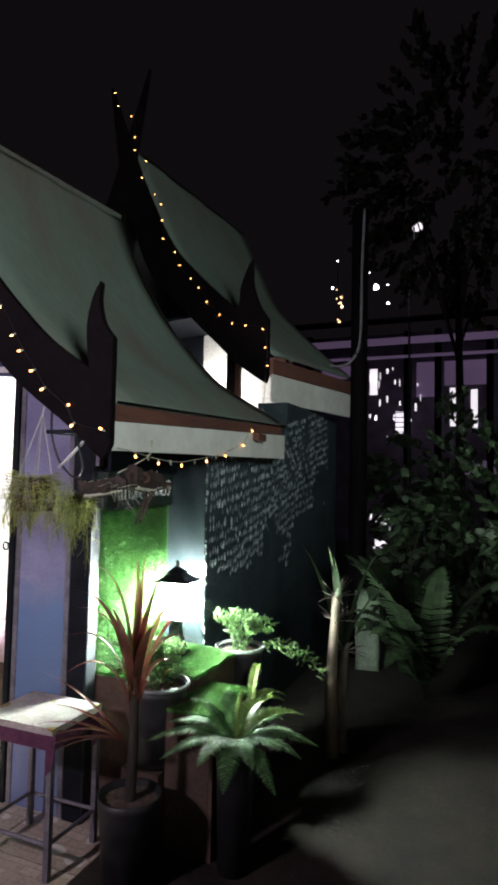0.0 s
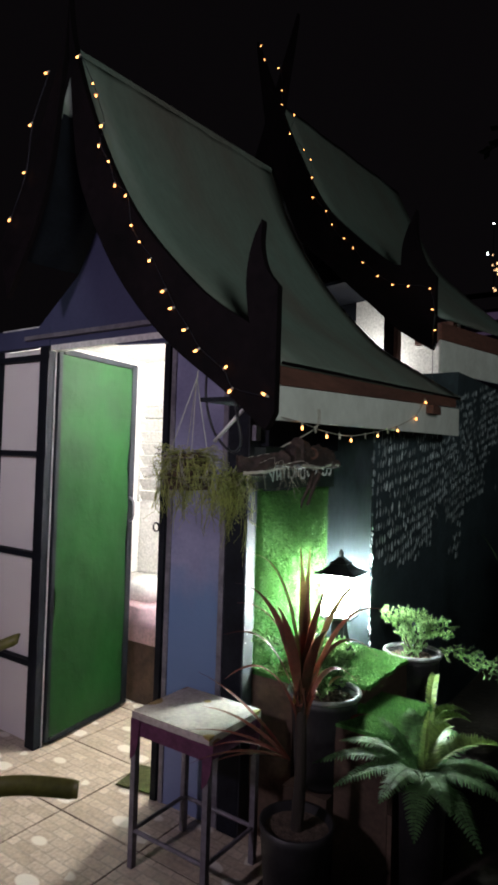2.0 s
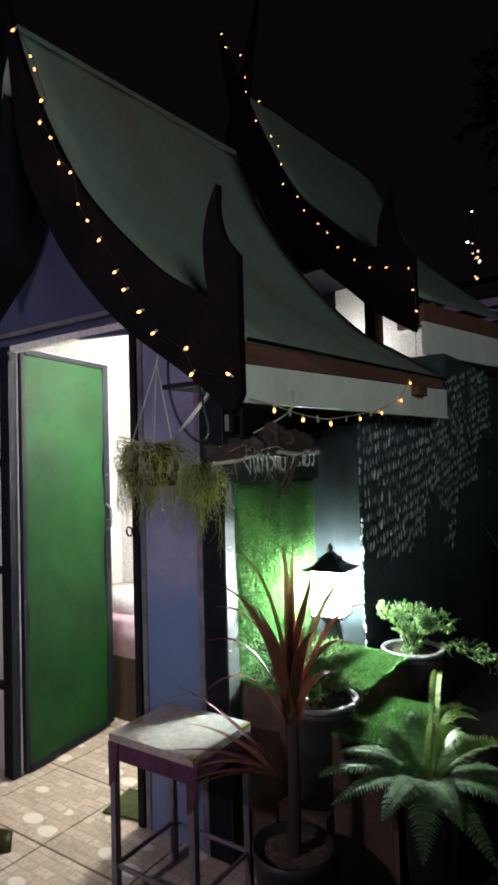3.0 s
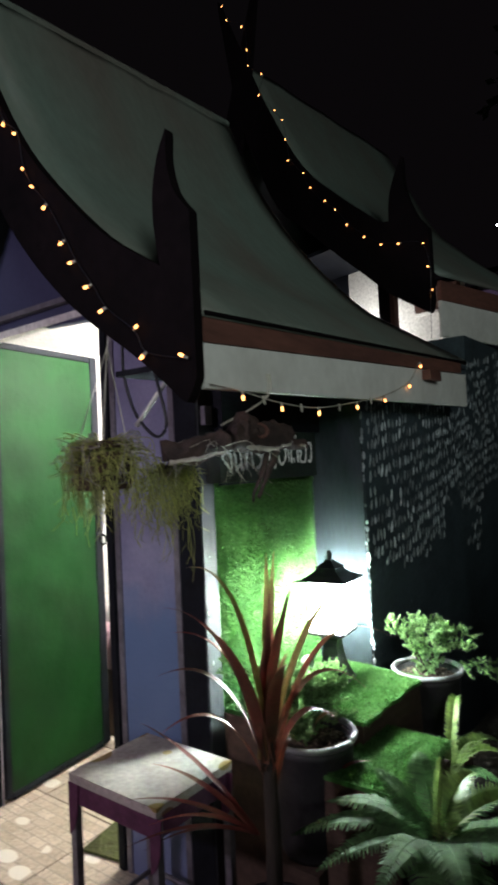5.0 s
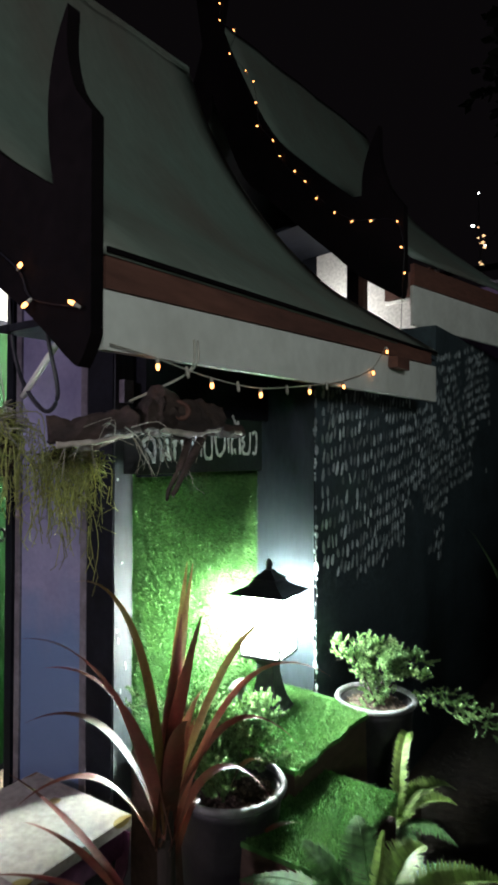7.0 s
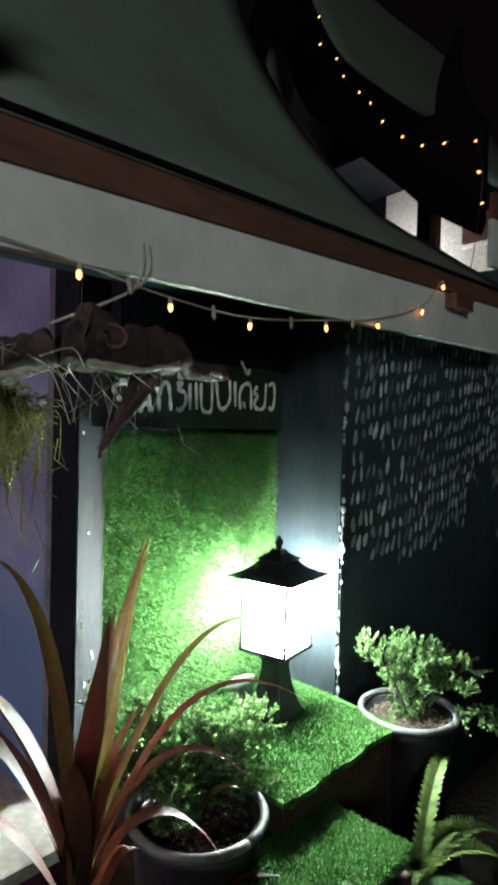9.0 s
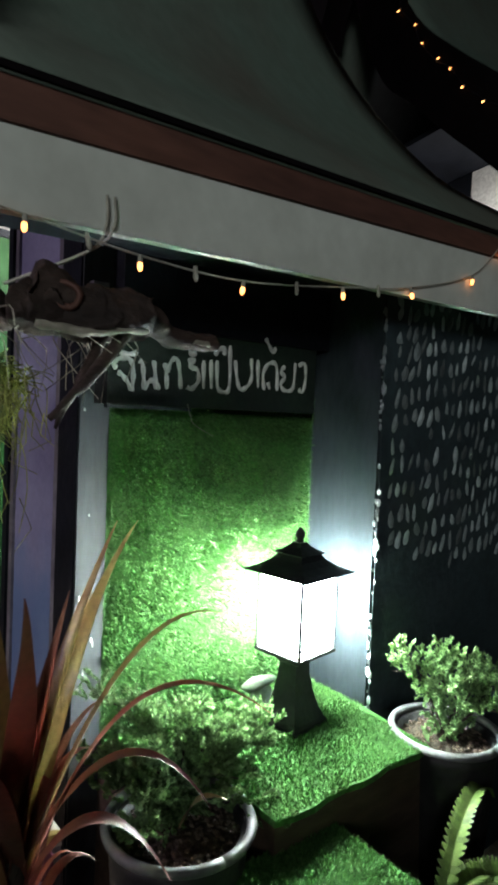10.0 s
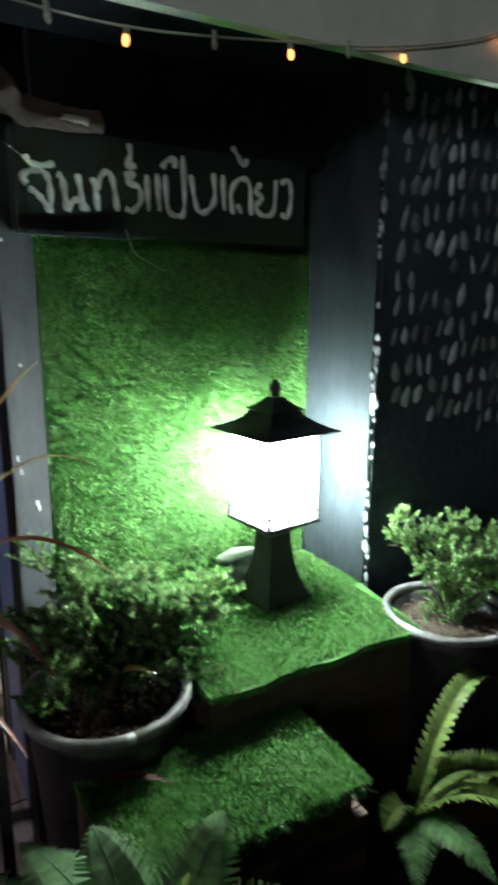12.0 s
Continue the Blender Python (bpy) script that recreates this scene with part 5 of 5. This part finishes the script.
B1 = [(-2.502, 3.046), (-2.423, 2.905), (-2.403, 2.859), (-2.35, 2.728), (-2.37, 2.655), (-2.313, 2.564), (-2.278, 2.481), (-2.212, 2.423), (-2.184, 2.305), (-2.135, 2.23), (-2.077, 2.166), (-1.999, 2.044), (-1.957, 1.976), (-1.894, 1.898), (-1.841, 1.827), (-1.742, 1.751), (-1.7, 1.691), (-1.565, 1.657)]
down = lambda: (rnd.gauss(0, 0.5), -0.35, rnd.gauss(-0.4, 0.5))
string([(x, 1.949, z) for x, z in B1], [((x, 1.947, z), down()) for x, z in B1], [], "warm fairy lights along the dark gable board")
string([(-5.2 - x, 1.949, z) for x, z in B1[:8:2]], [((-5.2 - x, 1.947, z), down()) for x, z in B1[:8:2]], [], "warm fairy lights along the dark gable board")
EAVE = [(2.0, 1.60), (2.122, 1.590), (2.292, 1.570), (2.488, 1.565), (2.730, 1.594), (2.940, 1.627), (3.175, 1.694), (3.29, 1.782)]
mids = [((a[0] + b[0]) / 2, (a[1] + b[1]) / 2 + 0.004) for a, b in zip(EAVE[1:5], EAVE[2:6])]
string([(-1.549, y, z) for y, z in EAVE], [((-1.546, y, z), (0.1, rnd.gauss(0, 0.2), -1)) for y, z in EAVE[1:]], [((-1.546, y, z), (0.1, rnd.gauss(0, 0.3), -1)) for y, z in mids], "warm fairy lights strung along the white fascia", M_WIRE)
B2 = [(1.721, 4.976), (1.67, 4.818), (1.499, 4.687), (1.464, 4.487), (1.45, 4.348), (1.309, 4.192), (1.352, 4.09), (1.208, 3.896), (1.136, 3.79), (1.094, 3.65), (1.07, 3.488), (0.961, 3.348), (0.90, 3.226), (0.782, 3.086), (0.688, 3.008), (0.583, 2.879), (0.449, 2.754), (0.326, 2.673), (0.195, 2.637), (0.058, 2.589), (0.012, 2.443), (0.02, 2.312)]
P = [H2 @ Vector((-a, -0.05, z)) for a, z in B2]
string([tuple(p) for p in P], [(tuple(p), down()) for p in P], [], "warm fairy lights along the neighbour's gable board")
string([tuple(P[-1]), (-1.72, 3.9, 1.98), (-1.56, 3.42, 1.80)], [((-1.70, 3.85, 1.95), (0, 0, -1))], [], "loose end of fairy lights between the huts")

# ---------- distance ----------
post = thing("timber_column", (-1.44, 5.5, -0.1), "dark timber column with a pale conduit", "column")
part("shaft", tube([(-1.44, 5.5, -0.1), (-1.44, 5.5, 3.95)], 0.085, 0.07, 12), M_BARGE, post, smooth=True)
part("conduit", tube(smooth_line([(-1.38, 5.40, 3.9), (-1.40, 5.40, 3.38), (-1.41, 5.40, 2.75), (-1.47, 5.38, 2.56), (-1.60, 5.36, 2.50), (-1.86, 5.33, 2.58)], 6), 0.012, None, 7), M_METAL, post, smooth=True)

far = thing("distant_house", (-2.5, 15, -0.1), "distant open-fronted house with lilac-lit rooms", "house")
part("wall", box(-6.0, 2.5, 15.6, 15.8, -0.1, 5.2), M_FARWALL, far, "dim lilac wall")
part("roof", prism([(-6.4, 13.2, 4.85), (-6.4, 15.9, 5.6), (-6.4, 15.9, 5.7), (-6.4, 13.2, 4.95)], (0, 0, 0), (9, 0, 0)), M_BARGE, far, "dark sheet roof")
for x in (-4.5, -3.3, -2.25, -1.6, -0.55, 0.6):
    part("post", box(x - 0.07, x + 0.07, 13.9, 14.04, -0.1, 4.85), M_BARGE, far)
# Beams glow by themselves in place of lilac light falling on them.
part("beam", box(-4.5, 0.6, 13.85, 13.9, 4.55, 4.70), M_FARLILAC, far, "beam given its own lilac glow to look lit")
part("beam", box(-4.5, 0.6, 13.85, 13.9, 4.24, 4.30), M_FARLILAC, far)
# Each opening is a glowing panel that stands for a lit room.
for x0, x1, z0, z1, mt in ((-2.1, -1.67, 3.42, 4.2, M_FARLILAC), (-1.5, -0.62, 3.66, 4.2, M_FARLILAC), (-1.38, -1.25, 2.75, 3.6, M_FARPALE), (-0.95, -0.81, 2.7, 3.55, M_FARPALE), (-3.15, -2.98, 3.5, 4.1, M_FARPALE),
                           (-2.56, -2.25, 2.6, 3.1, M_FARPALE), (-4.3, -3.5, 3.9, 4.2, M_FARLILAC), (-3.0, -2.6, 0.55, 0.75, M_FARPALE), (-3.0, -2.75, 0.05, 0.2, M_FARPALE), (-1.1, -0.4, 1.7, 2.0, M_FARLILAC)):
    part("window", box(x0, x1, 14.3, 14.33, z0, z1), mt, far, "glowing panel for a lit opening")
# Random glowing boxes stand in for light seen through foliage.
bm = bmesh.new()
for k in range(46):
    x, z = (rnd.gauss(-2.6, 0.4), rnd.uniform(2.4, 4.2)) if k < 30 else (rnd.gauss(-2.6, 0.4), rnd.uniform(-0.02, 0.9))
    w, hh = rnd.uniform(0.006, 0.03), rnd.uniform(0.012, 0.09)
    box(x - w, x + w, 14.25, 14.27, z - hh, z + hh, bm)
part("glow_speck", bm, M_FARPALE, far, "glowing specks put in for light between leaves", kind="stuff")
for k in range(5):
    part("lattice_bar", box(-2.6, -2.2, 14.2, 14.24, 2.62 + k * 0.11, 2.635 + k * 0.11), M_BARGE, far)
sl = thing("street_lamp", (-2.2, 13.8, -0.1), "distant street lamp on a thin pale pole", "street lamp")
part("pole", tube([(-2.2, 13.8, -0.1), (-2.19, 13.8, 5.2), (-2.1, 13.8, 7.1)], 0.03, 0.025, 6), M_METAL, sl)
part("shade", lathe([(0.05, 7.3), (0.22, 7.1), (0.2, 7.1), (0.04, 7.26)], -2.08, 13.8, 14), M_FARPALE, sl, "lit pale shade")
part("lamp_box", box(-2.62, -2.48, 13.78, 13.84, 7.05, 7.3), M_FARPALE, sl)


fl = thing("distant_string_lights", (-2.2, 13.8, 5.2), "distant golden and white lamps strung from the pole", "string lights")
SPOTS = [(-2.93, 6.19, 0.06, M_FARWHITE)] + [(-3.76 + rnd.gauss(0, 0.09), 5.75 + rnd.gauss(0, 0.2), rnd.uniform(0.012, 0.032), M_FARGOLD) for k in range(9)]
SPOTS += [(rnd.uniform(-4.4, -2.4), rnd.uniform(5.6, 6.9), rnd.uniform(0.012, 0.028), M_FARWHITE) for k in range(6)]
SPOTS = [(x, z - 0.33, r, m) for x, z, r, m in SPOTS]
SPOTS.sort(key=lambda q: -q[0])
part("cable", tube([(-2.14, 13.8, 6.5)] + [(x, 13.8, z) for x, z, r, m in SPOTS], 0.004, None, 3), M_CABLE, fl)
for x, z, r, m in SPOTS:
    bm = bmesh.new()
    bmesh.ops.create_icosphere(bm, subdivisions=2, radius=r)
    bmesh.ops.translate(bm, vec=(x, 13.8, z), verts=bm.verts)
    part("bulb", bm, m, fl, smooth=True)


def tree(x, y, trunk, crown, reach, count, leaf, label, name="tree"):
    t = thing(name, (x, y, -0.1), label, name, "dark garden trees")
    part("trunk", tube(smooth_line([(x, y, -0.12), (x + 0.05, y, trunk * 0.5), (x, y, trunk + crown * 0.3)], 4), 0.05 + 0.012 * trunk, 0.03, 8), M_BARK, t, smooth=True)
    bm = bmesh.new()
    for k in range(count):
        d = Vector((rnd.gauss(0, 1), rnd.gauss(0, 1), rnd.gauss(0, 1))).normalized() * rnd.random() ** 0.4
        c = Vector((x + d.x * reach, y + d.y * reach, trunk + crown * (0.5 + 0.5 * d.z)))
        if noise.noise(c * 1.3) < -0.1:
            continue
        sprig(bm, c, d + Vector((0, 0, -0.2)), leaf * 2.5, leaf, 12)
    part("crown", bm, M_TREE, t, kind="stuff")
    for k in range(5):
        a = k * 1.3
        part("limb", tube([(x, y, trunk * 0.8), (x + reach * 0.5 * math.cos(a), y + reach * 0.5 * math.sin(a), trunk + crown * 0.5)], 0.025, 0.008, 5), M_BARK, t)


tree(-0.35, 5.6, 0.5, 1.4, 0.75, 320, 0.09, "dark leafy shrub at the garden edge", "shrub")
tree(0.55, 4.9, 0.3, 1.5, 0.8, 320, 0.09, "dark leafy shrub at the garden edge", "shrub")
tree(-0.95, 6.4, 0.9, 1.4, 0.6, 260, 0.08, "dark leafy shrub at the garden edge", "shrub")
tree(-0.9, 9.5, 4.2, 3.6, 1.7, 420, 0.16, "tall dim tree against the night sky")
tree(1.8, 8.5, 1.8, 4.2, 1.8, 420, 0.15, "tall dim tree against the night sky")

pl = thing("stone_planter", (-1.27, 5.2, -0.1), "pale weathered stone planter with dark broad leaves", "planter")
bm = box(-1.36, -1.17, 5.12, 5.30, -0.1, 0.62)
bmesh.ops.subdivide_edges(bm, edges=bm.edges, cuts=5, use_grid_fill=True)
for v in bm.verts:
    v.co += 0.02 * noise.noise_vector(v.co * 9)
part("body", bm, M_STONE, pl, "pale chipped stone body", smooth=True)
for k in range(9):
    a = rnd.uniform(0, 6.28)
    b0 = Vector((-1.22, 5.1, 0.3 + 0.05 * k))
    tip = b0 + Vector((0.24 * math.cos(a), -0.1 + 0.1 * math.sin(a), rnd.uniform(-0.12, 0.16)))
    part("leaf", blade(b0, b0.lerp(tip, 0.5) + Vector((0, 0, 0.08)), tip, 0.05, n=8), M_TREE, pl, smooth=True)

# palm-like clump in front of the column
palm = thing("palm_clump", (-0.75, 4.5, -0.1), "dark green arching palm clump", "palm")
for k in range(16):
    a = rnd.uniform(0, 6.28)
    b0 = Vector((-0.75, 4.5, 0.05))
    tip = b0 + Vector((0.55 * math.cos(a), 0.55 * math.sin(a), rnd.uniform(0.3, 0.95)))
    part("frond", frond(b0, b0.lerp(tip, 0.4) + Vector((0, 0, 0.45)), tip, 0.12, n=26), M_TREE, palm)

# ---------- floor tiles ----------
me = None
for i in range(6):
    for j in range(9):
        x0, y0 = -4.39 + i * 0.445, 0.31 + j * 0.445
        if me is None:
            bm = box(0, 0.439, 0, 0.439, -0.0075, 0)
            bmesh.ops.bevel(bm, geom=[e for e in bm.edges], offset=0.0015, segments=1, affect="EDGES")
            me = bpy.data.meshes.new("tile")
            bm.to_mesh(me)
            bm.free()
            me.materials.append(M_TILE)
        t = new("tile", me)
        t.parent = floor
        t.location = Vector((x0, y0, 0)) - ORIGIN[floor]
